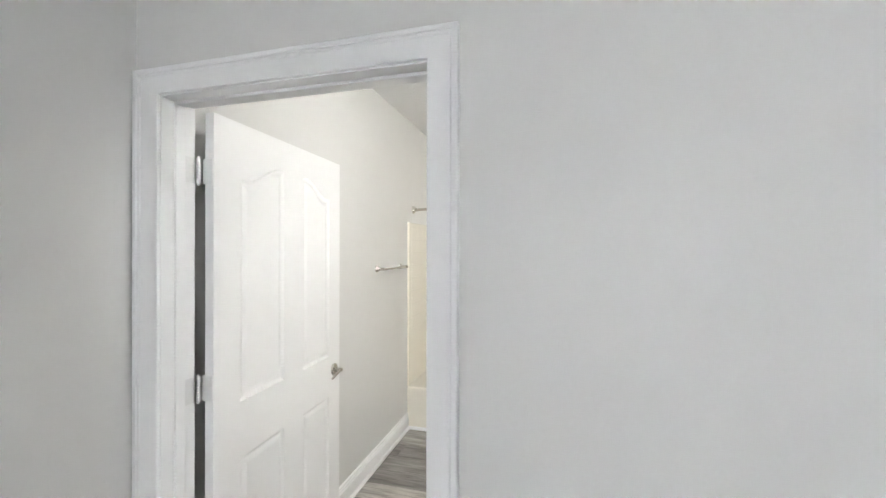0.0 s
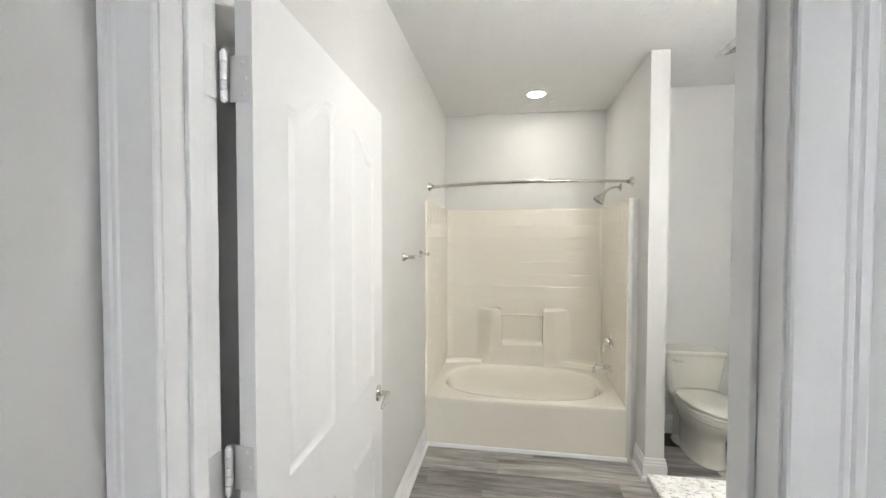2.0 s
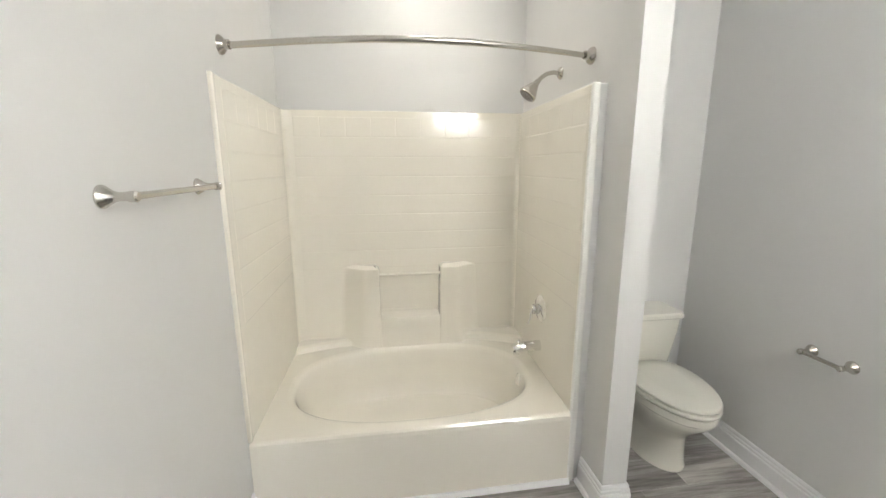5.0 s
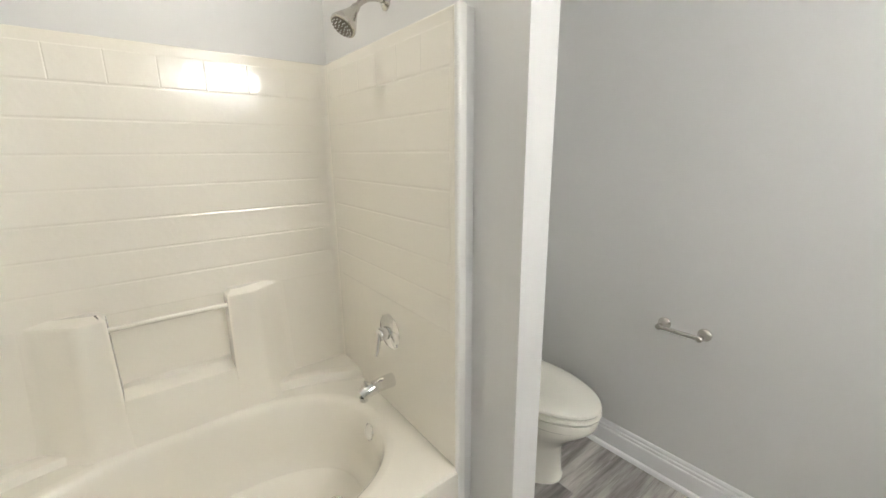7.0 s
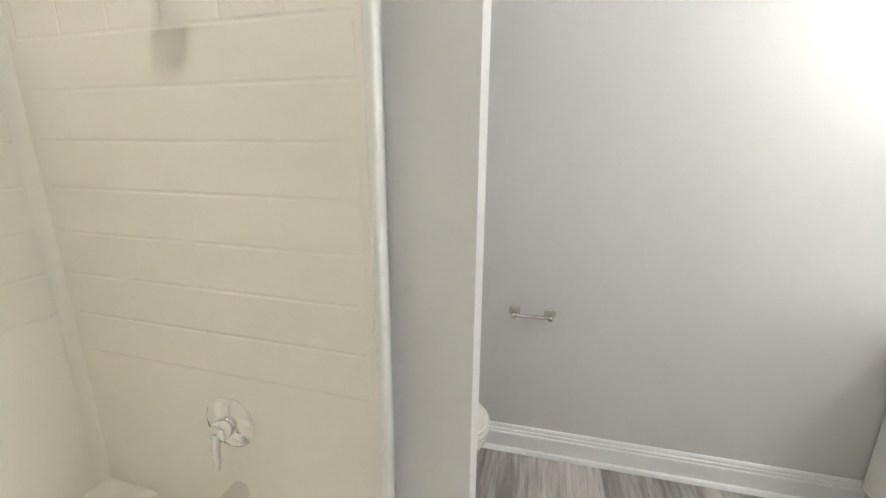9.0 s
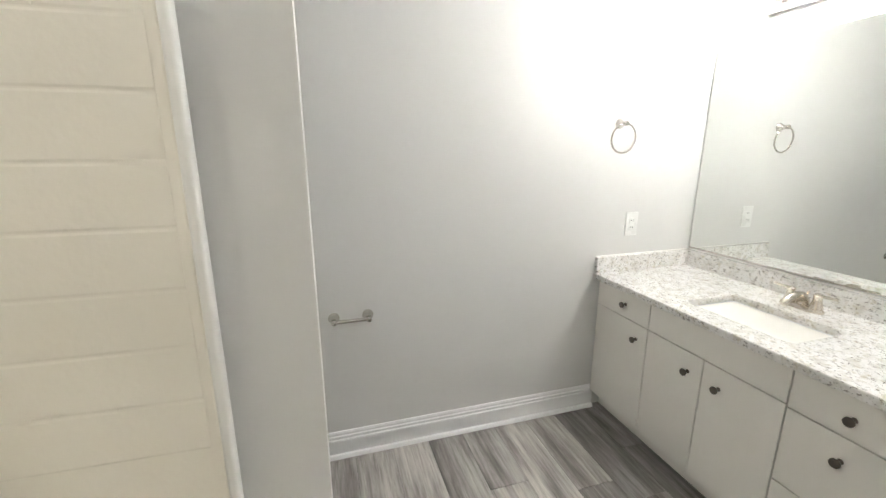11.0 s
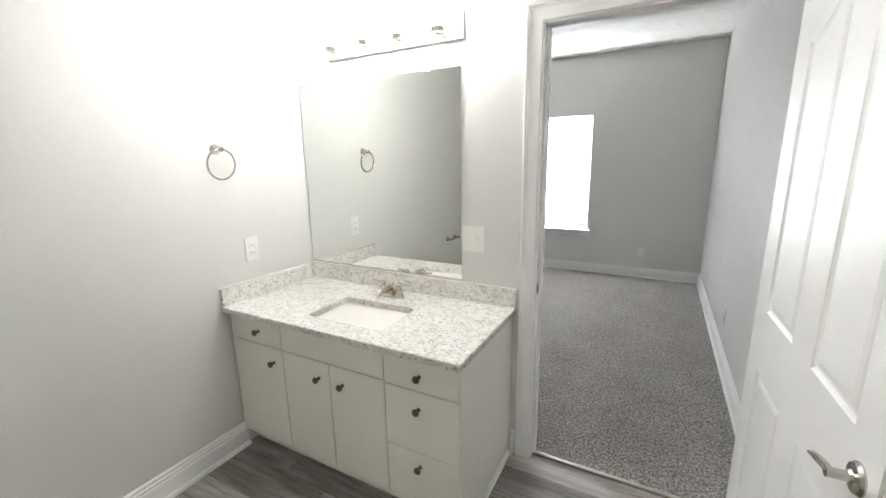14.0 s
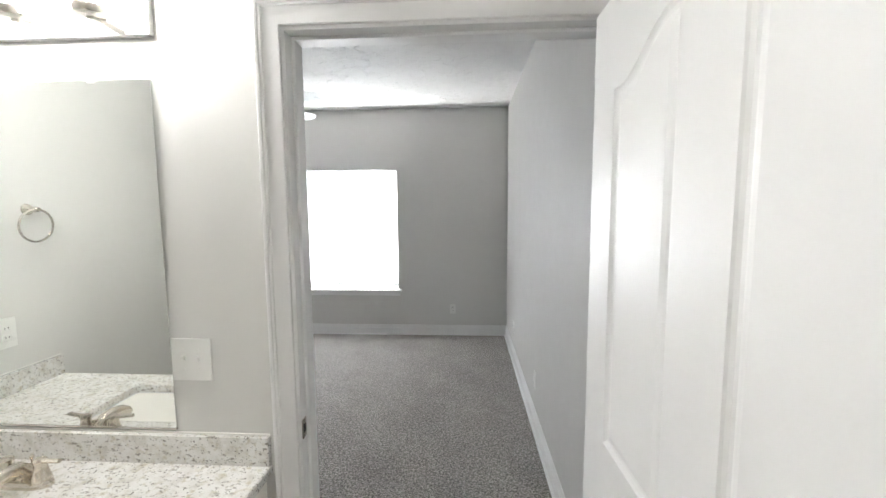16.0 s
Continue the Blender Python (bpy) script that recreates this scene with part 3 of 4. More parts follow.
def deck_step(x0, x1, z1, depth):
    """A raised back corner of the deck with a soft hollow front edge."""
    n = 14
    rings = []
    for d, z in ((0.018, SZ0 - 0.004), (0.012, SZ0 + 0.008), (0.004, z1 - 0.005), (-0.008, z1), (-0.03, z1 + 0.003)):
        front = [Vector((x0 + (x1 - x0) * k / n, SBF - depth * (0.35 + 0.65 * (k / n) ** 1.6) - d, z)) for k in range(n + 1)]
        rings.append([Vector((x0, SBF + 0.003, z))] + front + [Vector((x1, SBF + 0.003, z))])
    return loft(rings)


part("deck_step", deck_step(0.40, TX0 + SF - 0.002, 0.404, 0.13), ACRYLIC, surround)
part("deck_step", deck_step(1.12, PX1 - 0.002, 0.412, 0.20), ACRYLIC, surround)

# embossed tile rows
ROW, ROWZ = 0.1172, 0.878


def tile_mesh(name, w, h, joints, d=0.001):
    b = bmesh.new()
    lo = [b.verts.new(p) for p in ((0, 0, 0), (w, 0, 0), (w, 0, h), (0, 0, h))]
    e, s = 0.0045, 0.0035 if joints else 0.0
    hi = [b.verts.new(p) for p in ((s, -d, e), (w - s, -d, e), (w - s, -d, h - e), (s, -d, h - e))]
    for k in range(4):
        b.faces.new((lo[k], lo[(k + 1) % 4], hi[(k + 1) % 4], hi[k]))
    b.faces.new(hi)
    me = bpy.data.meshes.new(name)
    b.to_mesh(me)
    b.free()
    me.materials.append(ACRYLIC)
    return me


def tile_rows(width, count, m, rows):
    w = width / count
    plain, joined = tile_mesh("tile", w, ROW - 0.003, False), tile_mesh("tile", w, ROW - 0.003, True)
    for k in range(rows):
        for j in range(count):
            o = new("tile", joined if k == rows - 1 else plain)
            o.parent = surround
            o.matrix_parent_inverse = wm(surround).inverted()
            o.matrix_basis = m @ pose(j * w, 0, ROWZ + k * ROW, 0, 0, 0)


def add_tiles():
    back0, back1 = TX0 + SF + 0.05, PX1 - 0.032
    tile_rows(back1 - back0, 9, pose(back0, SBF - 0.0002, 0), 8)
    side = SBF - 0.05 - (SY0 + 0.02)
    lean = HEADIN / (TYB - SY0 + 0.045)
    tile_rows(side, 6, pose(TX0 + SF - 0.0038 - HEADIN + lean * 0.065, SY0 + 0.02, 0, 0, 0, 90 - math.degrees(math.atan(lean))), 8)
    slope = (PX1 - PX0) / (TYB - SYR)
    y0 = SBF - 0.05
    tile_rows(y0 - SYR - 0.02, 6, pose(PX0 + slope * (y0 - SYR) - 0.0002, y0, 0, 0, 0, -90 - math.degrees(math.atan(slope))), 8)


# tub fittings
valve = thing("shower_valve", (PX0, 5.732, 0.735), "polished chrome shower valve with a lever on the surround", "shower valve")
vx = PX0 + (PX1 - PX0) * 0.43
part("escutcheon", lathe([(0.075, 0), (0.075, 0.004), (0.066, 0.011), (0.04, 0.016), (0.034, 0.018), (0, 0.018)], (vx, 5.732, 0.735), (-1, 0, 0), 36), CHROME, valve)
part("hub", lathe([(0.028, 0.016), (0.027, 0.045), (0.024, 0.055), (0, 0.058)], (vx, 5.732, 0.735), (-1, 0, 0), 24), CHROME, valve)
part("lever", tube([(vx - 0.05, 5.732, 0.735), (vx - 0.062, 5.728, 0.705), (vx - 0.068, 5.722, 0.672), (vx - 0.080, 5.718, 0.652)], [0.012, 0.010, 0.009, 0.007], 12), CHROME, valve)
spout = thing("tub_spout", (vx, 5.732, 0.51), "polished chrome tub spout with diverter", "tub spout")
part("spout_body", tube([(vx + 0.002, 5.732, 0.512), (vx - 0.02, 5.732, 0.513), (vx - 0.08, 5.732, 0.511), (vx - 0.128, 5.732, 0.505), (vx - 0.150, 5.732, 0.494)], [0.030, 0.030, 0.028, 0.027, 0.024], 20), CHROME, spout)
part("diverter_knob", lathe([(0.006, 0), (0.006, 0.012), (0.009, 0.016), (0.008, 0.022), (0, 0.023)], (vx - 0.126, 5.732, 0.530), (0, 0, 1), 14), CHROME, spout)
part("spout_lip", lathe([(0.017, 0), (0.018, 0.016), (0.013, 0.016), (0.012, 0.002)], (vx - 0.138, 5.732, 0.468), (0, 0, 1), 18), CHROME, spout)

shower = thing("wall_shower", (WX0, 5.755, 1.985), "brushed nickel shower head on a curved arm", "shower head")
part("flange", lathe([(0.031, 0), (0.031, 0.003), (0.022, 0.012), (0.012, 0.016), (0, 0.016)], (WX0, 5.755, 1.985), (-1, 0, 0), 28), NICKEL, shower)
arm = [(WX0 - 0.004, 5.755, 1.985), (WX0 - 0.04, 5.755, 1.988), (WX0 - 0.075, 5.755, 1.980), (WX0 - 0.105, 5.755, 1.960), (WX0 - 0.125, 5.755, 1.938)]
part("arm", tube(arm, 0.0105, 14), NICKEL, shower)
ax = Vector((-0.62, -0.05, -0.78)).normalized()
hp = Vector(arm[-1])
head = part("head", lathe([(0.014, -0.012), (0.016, 0.010), (0.022, 0.022), (0.040, 0.060), (0.046, 0.072), (0.046, 0.082), (0.042, 0.085), (0, 0.085)], hp, ax, 30), NICKEL, shower)
part("spray_face", lathe([(0.040, 0.0852), (0.039, 0.088), (0.02, 0.089), (0, 0.089)], hp, ax, 30), PEWTER, head, "dark spray face with nozzles")
for ring_r, count in ((0.012, 6), (0.024, 12), (0.034, 16)):
    nb = bmesh.new()
    q = Vector((0, 0, 1)).rotation_difference(ax)
    for k in range(count):
        a = 2 * math.pi * k / count
        lathe([(0.002, 0), (0.0014, 0.003), (0, 0.003)], hp + q @ Vector((ring_r * math.cos(a), ring_r * math.sin(a), 0.0885)), ax, 6, nb)
    part("nozzle_ring", nb, STEEL, head)

rod = thing("shower_rod", (0.76, 5.44, 1.985), "curved brushed nickel shower curtain rod", "shower rod")
rp = []
for k in range(25):
    f = k / 24
    rp.append((0.02 + (WX0 - 0.04) * f, 5.44 - 0.15 * math.sin(math.pi * f), 1.974 + 0.016 * f))
part("rod_tube", tube(rp, [0.0125 if k < 17 else 0.0112 for k in range(25)], 14), NICKEL, rod)
for x, d, z in ((0.0, 1, 1.976), (WX0, -1, 1.990)):
    part("flange", lathe([(0.036, 0), (0.036, 0.004), (0.033, 0.010), (0.022, 0.020), (0.018, 0.026), (0.018, 0.042), (0, 0.042)], (x, 5.44, z), (d, -0.25, 0), 28), NICKEL, rod)


def post(bm, at, axis, reach):
    return lathe([(0.026, 0), (0.026, 0.004), (0.022, 0.010), (0.013, 0.024), (0.010, 0.034), (0.010, reach - 0.010), (0.0125, reach - 0.004), (0.0125, reach + 0.010), (0.009, reach + 0.014), (0, reach + 0.015)], at, axis, 24, bm)


def bar_fixture(name, x, d, y0, y1, z, reach, label, category, r=0.0085):
    b = thing(name, (x, (y0 + y1) / 2, z), label, category)
    for y in (y0, y1):
        part("post", post(None, (x, y, z), (d, 0, 0), reach), NICKEL, b)
    part("bar", tube([(x + d * reach, y0, z), (x + d * reach, y1, z)], r, 14), NICKEL, b)
    return b


bar_fixture("towel_bar", 0.0, 1, 4.640, 5.105, 1.460, 0.06, "brushed nickel towel bar on the wall before the tub", "towel bar")
bar_fixture("toilet_paper_holder", BX1, -1, 4.89, 5.045, 0.735, 0.055, "brushed nickel paper holder beside the toilet", "paper holder")

ring = thing("towel_ring", (BX1, 3.572, 1.617), "brushed nickel towel ring above the vanity end", "towel ring")
part("post", post(None, (BX1, 3.572, 1.617), (-1, 0, 0), 0.045), NICKEL, ring)
part("ring", tube([(BX1 - 0.045 + 0.012 * (1 - math.cos(a)) * 0.5, 3.572 + 0.072 * math.sin(a), 1.617 - 0.072 * (1 - math.cos(a))) for a in [2 * math.pi * k / 48 for k in range(48)]], 0.0048, 10, closed=True), NICKEL, ring)

# ---- toilet ----
toilet = thing("toilet", (2.03, 5.45, 0), "bone-coloured two-piece toilet with an elongated closed lid", "toilet")
TCX = 2.03


def egg(cy, half, front, back, z, n=40):
    """An elongated bowl outline: rounder in front, squarer behind."""
    pts = []
    for k in range(n):
        a = 2 * math.pi * k / n
        c, s = math.cos(a), math.sin(a)
        if s < 0:
            pts.append(Vector((TCX + half * c, cy + front * s, z)))
        else:
            pts.append(Vector((TCX + half * math.copysign(abs(c) ** 0.75, c), cy + back * abs(s) ** 0.7, z)))
    return pts


part("bowl", loft([egg(5.45, 0.122, 0.195, 0.26, 0.0), egg(5.45, 0.122, 0.195, 0.26, 0.010), egg(5.45, 0.117, 0.188, 0.255, 0.020), egg(5.45, 0.115, 0.185, 0.25, 0.08), egg(5.45, 0.116, 0.186, 0.25, 0.17), egg(5.445, 0.126, 0.200, 0.255, 0.205),
                 egg(5.44, 0.145, 0.238, 0.26, 0.25), egg(5.43, 0.166, 0.278, 0.255, 0.295), egg(5.42, 0.176, 0.300, 0.25, 0.330), egg(5.42, 0.177, 0.303, 0.25, 0.342), egg(5.42, 0.183, 0.311, 0.25, 0.348), egg(5.42, 0.185, 0.315, 0.25, 0.370),
                 egg(5.42, 0.183, 0.313, 0.25, 0.384), egg(5.42, 0.17, 0.30, 0.24, 0.388)]), PORCELAIN, toilet)
part("foot_flange", loft([egg(5.63, 0.142, 0.13, 0.12, 0.0), egg(5.63, 0.140, 0.128, 0.12, 0.016), egg(5.63, 0.120, 0.118, 0.11, 0.026), egg(5.60, 0.09, 0.09, 0.09, 0.045)]), PORCELAIN, toilet)
part("seat", loft([egg(5.42, 0.176, 0.306, 0.18, 0.390), egg(5.42, 0.186, 0.320, 0.185, 0.394), egg(5.42, 0.189, 0.324, 0.185, 0.402), egg(5.42, 0.186, 0.320, 0.185, 0.411), egg(5.42, 0.176, 0.308, 0.18, 0.414)]), PORCELAIN, toilet)
part("seat_lid", loft([egg(5.42, 0.174, 0.306, 0.188, 0.4175), egg(5.42, 0.184, 0.318, 0.193, 0.420), egg(5.42, 0.187, 0.322, 0.195, 0.427), egg(5.42, 0.183, 0.317, 0.193, 0.435), egg(5.42, 0.172, 0.304, 0.185, 0.440), egg(5.42, 0.10, 0.20, 0.12, 0.444), egg(5.42, 0.01, 0.02, 0.02, 0.445)]), PORCELAIN, toilet)
for dx in (-0.07, 0.07):
    part("seat_hinge", box(TCX + dx - 0.018, TCX + dx + 0.018, 5.575, 5.61, 0.388, 0.424, 0.006), PORCELAIN, toilet)
part("pedestal_back", loft([[Vector((TCX + sx * w, y, z)) for sx, y in ((-1, 5.55), (1, 5.55), (1, 5.775), (-1, 5.775))] for w, z in ((0.09, 0.0), (0.085, 0.2), (0.12, 0.30), (0.16, 0.36), (0.165, 0.388))]), PORCELAIN, toilet)


def rounded_rect(x0, x1, y0, y1, z, r=0.03, n=6):
    pts = []
    for cx, cy, a0 in ((x1 - r, y1 - r, 0), (x0 + r, y1 - r, 90), (x0 + r, y0 + r, 180), (x1 - r, y0 + r, 270)):
        for k in range(n + 1):
            a = radians(a0 + 90 * k / n)
            pts.append(Vector((cx + r * math.cos(a), cy + r * math.sin(a), z)))
    return pts


part("tank", loft([rounded_rect(1.865, 2.195, 5.615, 5.785, 0.39), rounded_rect(1.855, 2.205, 5.605, 5.788, 0.41), rounded_rect(1.83, 2.23, 5.585, 5.79, 0.60), rounded_rect(1.822, 2.238, 5.582, 5.79, 0.685)]), PORCELAIN, toilet)
part("tank_lid", loft([rounded_rect(1.818, 2.242, 5.576, 5.794, 0.686), rounded_rect(1.812, 2.248, 5.570, 5.796, 0.694), rounded_rect(1.812, 2.248, 5.570, 5.796, 0.712), rounded_rect(1.82, 2.24, 5.578, 5.79, 0.722)]), PORCELAIN, toilet)
fl = part("flush_lever", lathe([(0.012, 0), (0.012, 0.006), (0.008, 0.012), (0.006, 0.02), (0, 0.02)], (1.868, 5.584, 0.650), (0, -1, 0), 16), CHROME, toilet, "chrome flush lever")
part("lever_arm", tube([(1.868, 5.566, 0.650), (1.895, 5.562, 0.646), (1.93, 5.562, 0.640)], [0.006, 0.0065, 0.0055], 10), CHROME, fl)
for dx in (-0.088, 0.088):
    part("bolt_cap", lathe([(0.013, 0), (0.013, 0.008), (0.009, 0.016), (0, 0.018)], (TCX + dx * 1.22, 5.52, 0.0), (0, 0, 1), 14), PORCELAIN, toilet)
supply = thing("water_supply", (1.80, 5.79, 0.18), "white flexible supply hose with chrome stop valve", "supply line")
part("stop_valve", lathe([(0.026, 0), (0.024, 0.004), (0.008, 0.006), (0.008, 0.05), (0.012, 0.05), (0.012, 0.07), (0, 0.07)], (1.80, 5.80, 0.17), (0, -1, 0), 18), CHROME, supply)
part("hose", tube([(1.80, 5.745, 0.175), (1.785, 5.742, 0.24), (1.79, 5.735, 0.32), (1.85, 5.72, 0.36), (1.89, 5.71, 0.395)], 0.006, 10), PLASTIC, supply)

# ---- vanity ----
VX0, VX1, VY = 1.076, BX1 - 0.003, 3.595
CT = 0.828
vanity = thing("vanity_cabinet", (1.75, 3.3, 0), "cream-white flat-front bathroom vanity cabinet", "vanity")
part("carcass", boxes([(VX0, VX1, DY1 + 0.003, VY, 0.105, CT - 0.034)], 0.0015), CABINET, vanity)
part("toe_kick", boxes([(VX0 + 0.004, VX1, DY1 + 0.003, VY - 0.06, 0.0, 0.105)]), CABINET, vanity)
G = 0.0022
FRONTS = [("drawer_front", 2.038, 2.412, 0.652, 0.782, [(2.198, 0.722)]), ("false_front", 1.426, 2.038, 0.652, 0.782, []), ("drawer_front", VX0, 1.426, 0.645, 0.782, [(1.253, 0.712)]),
          ("cabinet_door", 2.038, 2.412, 0.105, 0.652, [(2.105, 0.572)]), ("cabinet_door", 1.737, 2.038, 0.105, 0.652, [(1.803, 0.565)]), ("cabinet_door", 1.426, 1.737, 0.105, 0.652, [(1.66, 0.565)]),
          ("drawer_front", VX0, 1.426, 0.362, 0.645, [(1.26, 0.565)]), ("drawer_front", VX0, 1.426, 0.105, 0.362, [(1.26, 0.295)])]
for name, x0, x1, z0, z1, knobs in FRONTS:
    f = part(name, box(x0 + G, x1 - G, VY + 0.001, VY + 0.018, z0 + G, z1 - G, 0.0022), CABINET, vanity)
    for kx, kz in knobs:
        part("knob", lathe([(0.009, 0), (0.0075, 0.003), (0.005, 0.008), (0.005, 0.013), (0.012, 0.018), (0.0155, 0.024), (0.0145, 0.029), (0.008, 0.032), (0, 0.033)], (kx, VY + 0.018, kz), (0, 1, 0), 20), PEWTER, f, "dark pewter round knob")

part("shoe_moulding", sweep([(0, 0), (0.018, 0), (0.016, 0.012), (0.008, 0.019), (0, 0.021)], [(VX0 + 0.004, DY1 + 0.02, 0), (VX0 + 0.004, VY - 0.06, 0)], [(-1, 0, 0)] * 2, [(0, 0, 1)] * 2), TRIM, vanity, "white quarter-round at the cabinet end")

SX0, SX1, SKY0, SKY1 = 1.498, 1.932, 3.238, 3.530
CX0, CY1 = 1.055, 3.652
counter = thing("countertop", (1.75, 3.3, CT), "white granite countertop with dark flecks and splashes", "countertop")


def counter_slab():
    from mathutils.geometry import tessellate_polygon
    outer = [Vector((CX0, DY1 + 0.002, 0)), Vector((BX1 - 0.002, DY1 + 0.002, 0)), Vector((BX1 - 0.002, CY1, 0)), Vector((CX0, CY1, 0))]
    hole = [Vector((p.x, p.y, 0)) for p in rounded_rect(SX0, SX1, SKY0, SKY1, 0, 0.028)]
    b = bmesh.new()
    for z in (CT, CT - 0.030):
        vs = [b.verts.new((p.x, p.y, z)) for p in outer + hole]
        for tri in tessellate_polygon([outer, hole]):
            b.faces.new([vs[k] for k in tri])
    b.verts.ensure_lookup_table()
    n = len(outer) + len(hole)
    for base, count in ((0, 4), (4, len(hole))):
        for k in range(count):
            i, j = base + k, base + (k + 1) % count
            b.faces.new([b.verts[q] for q in (i, j, n + j, n + i)])
    bmesh.ops.recalc_face_normals(b, faces=b.faces)
    edges = [e for e in b.edges if len(e.link_faces) == 2 and e.calc_face_angle() > 1.0 and all(abs(v.co.z - CT) < 1e-4 for v in e.verts)]
    bmesh.ops.bevel(b, geom=edges, offset=0.003, segments=2, affect="EDGES")
    return b


part("slab", counter_slab(), GRANITE, counter)
part("backsplash", box(CX0 + 0.002, BX1 - 0.002, DY1 + 0.001, DY1 + 0.021, CT + 0.0005, CT + 0.092, 0.002), GRANITE, counter)
part("side_splash", box(BX1 - 0.022, BX1 - 0.001, DY1 + 0.0215, CY1 - 0.004, CT + 0.0005, CT + 0.092, 0.002), GRANITE, counter)
part("caulk_bead", box(CX0 + 0.002, BX1 - 0.002, DY1 + 0.0005, DY1 + 0.008, CT + 0.0925, CT + 0.097, 0.002), CAULK, counter, "white caulk bead")
part("caulk_bead", box(BX1 - 0.008, BX1 - 0.0005, DY1 + 0.0215, CY1 - 0.004, CT + 0.0925, CT + 0.097, 0.002), CAULK, counter, "white caulk bead")
sink = thing("sink", (1.73, 3.385, CT - 0.16), "white rectangular undermount porcelain sink", "sink")


def sink_bowl():
    rr = rounded_rect
    d = CT - 0.031
    return loft([rr(SX0 - 0.02, SX1 + 0.02, SKY0 - 0.02, SKY1 + 0.02, d, 0.04), rr(SX0 - 0.004, SX1 + 0.004, SKY0 - 0.004, SKY1 + 0.004, d, 0.03), rr(SX0 + 0.002, SX1 - 0.002, SKY0 + 0.002, SKY1 - 0.002, d - 0.006, 0.035),
                 rr(SX0 + 0.012, SX1 - 0.012, SKY0 + 0.012, SKY1 - 0.012, d - 0.09, 0.045), rr(SX0 + 0.035, SX1 - 0.035, SKY0 + 0.03, SKY1 - 0.03, d - 0.125, 0.05), rr(SX0 + 0.09, SX1 - 0.09, SKY0 + 0.07, SKY1 - 0.07, d - 0.135, 0.05), rr(1.70, 1.76, 3.36, 3.41, d - 0.138, 0.02)], False, True)


part("bowl", sink_bowl(), SINKWHITE, sink)
part("drain", lathe([(0.024, 0), (0.024, 0.003), (0.017, 0.004), (0.015, 0.001), (0, 0.003)], (1.73, 3.385, CT - 0.169), (0, 0, 1), 24), NICKEL, sink)
part("overflow_hole", lathe([(0.008, 0), (0.008, 0.002), (0, 0.002)], (1.73, 3.521, CT - 0.075), (0, -1, 0.12), 16), DARK, sink)

faucet = thing("faucet", (1.722, 3.135, CT), "brushed nickel two-lever centreset faucet", "faucet")
part("base_plate", loft([oval(1.722, 3.13, 0.082, 0.027, CT, 40, 2.6), oval(1.722, 3.13, 0.082, 0.027, CT + 0.010, 40, 2.6), oval(1.722, 3.13, 0.076, 0.022, CT + 0.018, 40, 2.6), oval(1.722, 3.13, 0.06, 0.014, CT + 0.020, 40, 2.4)]), FAUCETM, faucet)
part("spout", tube([(1.722, 3.122, CT + 0.014), (1.722, 3.128, CT + 0.040), (1.722, 3.146, CT + 0.056), (1.722, 3.178, CT + 0.060), (1.722, 3.212, CT + 0.054), (1.722, 3.238, CT + 0.040), (1.722, 3.246, CT + 0.030)], [0.024, 0.022, 0.0205, 0.0195, 0.0185, 0.016, 0.013], 18), FAUCETM, faucet)
for dx, s in ((-0.051, -1), (0.051, 1)):
    h = part("handle", lathe([(0.024, 0.012), (0.023, 0.022), (0.017, 0.045), (0.0145, 0.062), (0.017, 0.068), (0.017, 0.074), (0.012, 0.081), (0, 0.083)], (1.722 + dx, 3.128, CT), (0, 0, 1), 24), FAUCETM, faucet)
    part("lever", tube([(1.722 + dx, 3.128, CT + 0.074), (1.722 + dx + s * 0.03, 3.131, CT + 0.075), (1.722 + dx + s * 0.066, 3.134, CT + 0.078)], [0.0085, 0.008, 0.007], 10, flat=0.8), FAUCETM, h)
part("lift_rod", lathe([(0.003, 0.015), (0.003, 0.06), (0.006, 0.064), (0.006, 0.072), (0, 0.074)], (1.722, 3.106, CT), (0, 0, 1), 12), FAUCETM, faucet)

mirror = thing("mirror", (1.89, 3.003, 0.946), "frameless rectangular wall mirror above the vanity", "mirror")
MX0, MX1, MZ0, MZ1 = 1.352, 2.412, 0.936, 1.982
part("mirror_glass", box(MX0, MX1, DY1 + 0.002, DY1 + 0.007, MZ0, MZ1, 0.0015, 1), MIRROR, mirror)
part("bottom_channel", box(MX0, MX1, DY1 + 0.0005, DY1 + 0.0085, MZ0 - 0.004, MZ0 + 0.002, 0.0008), NICKEL, mirror)
for cx in (1.53, 2.26):
    part("mirror_clip", box(cx - 0.012, cx + 0.012, DY1 + 0.001, DY1 + 0.011, MZ1 - 0.010, MZ1 + 0.012, 0.003), PLASTIC, mirror, "clear plastic mirror clip")

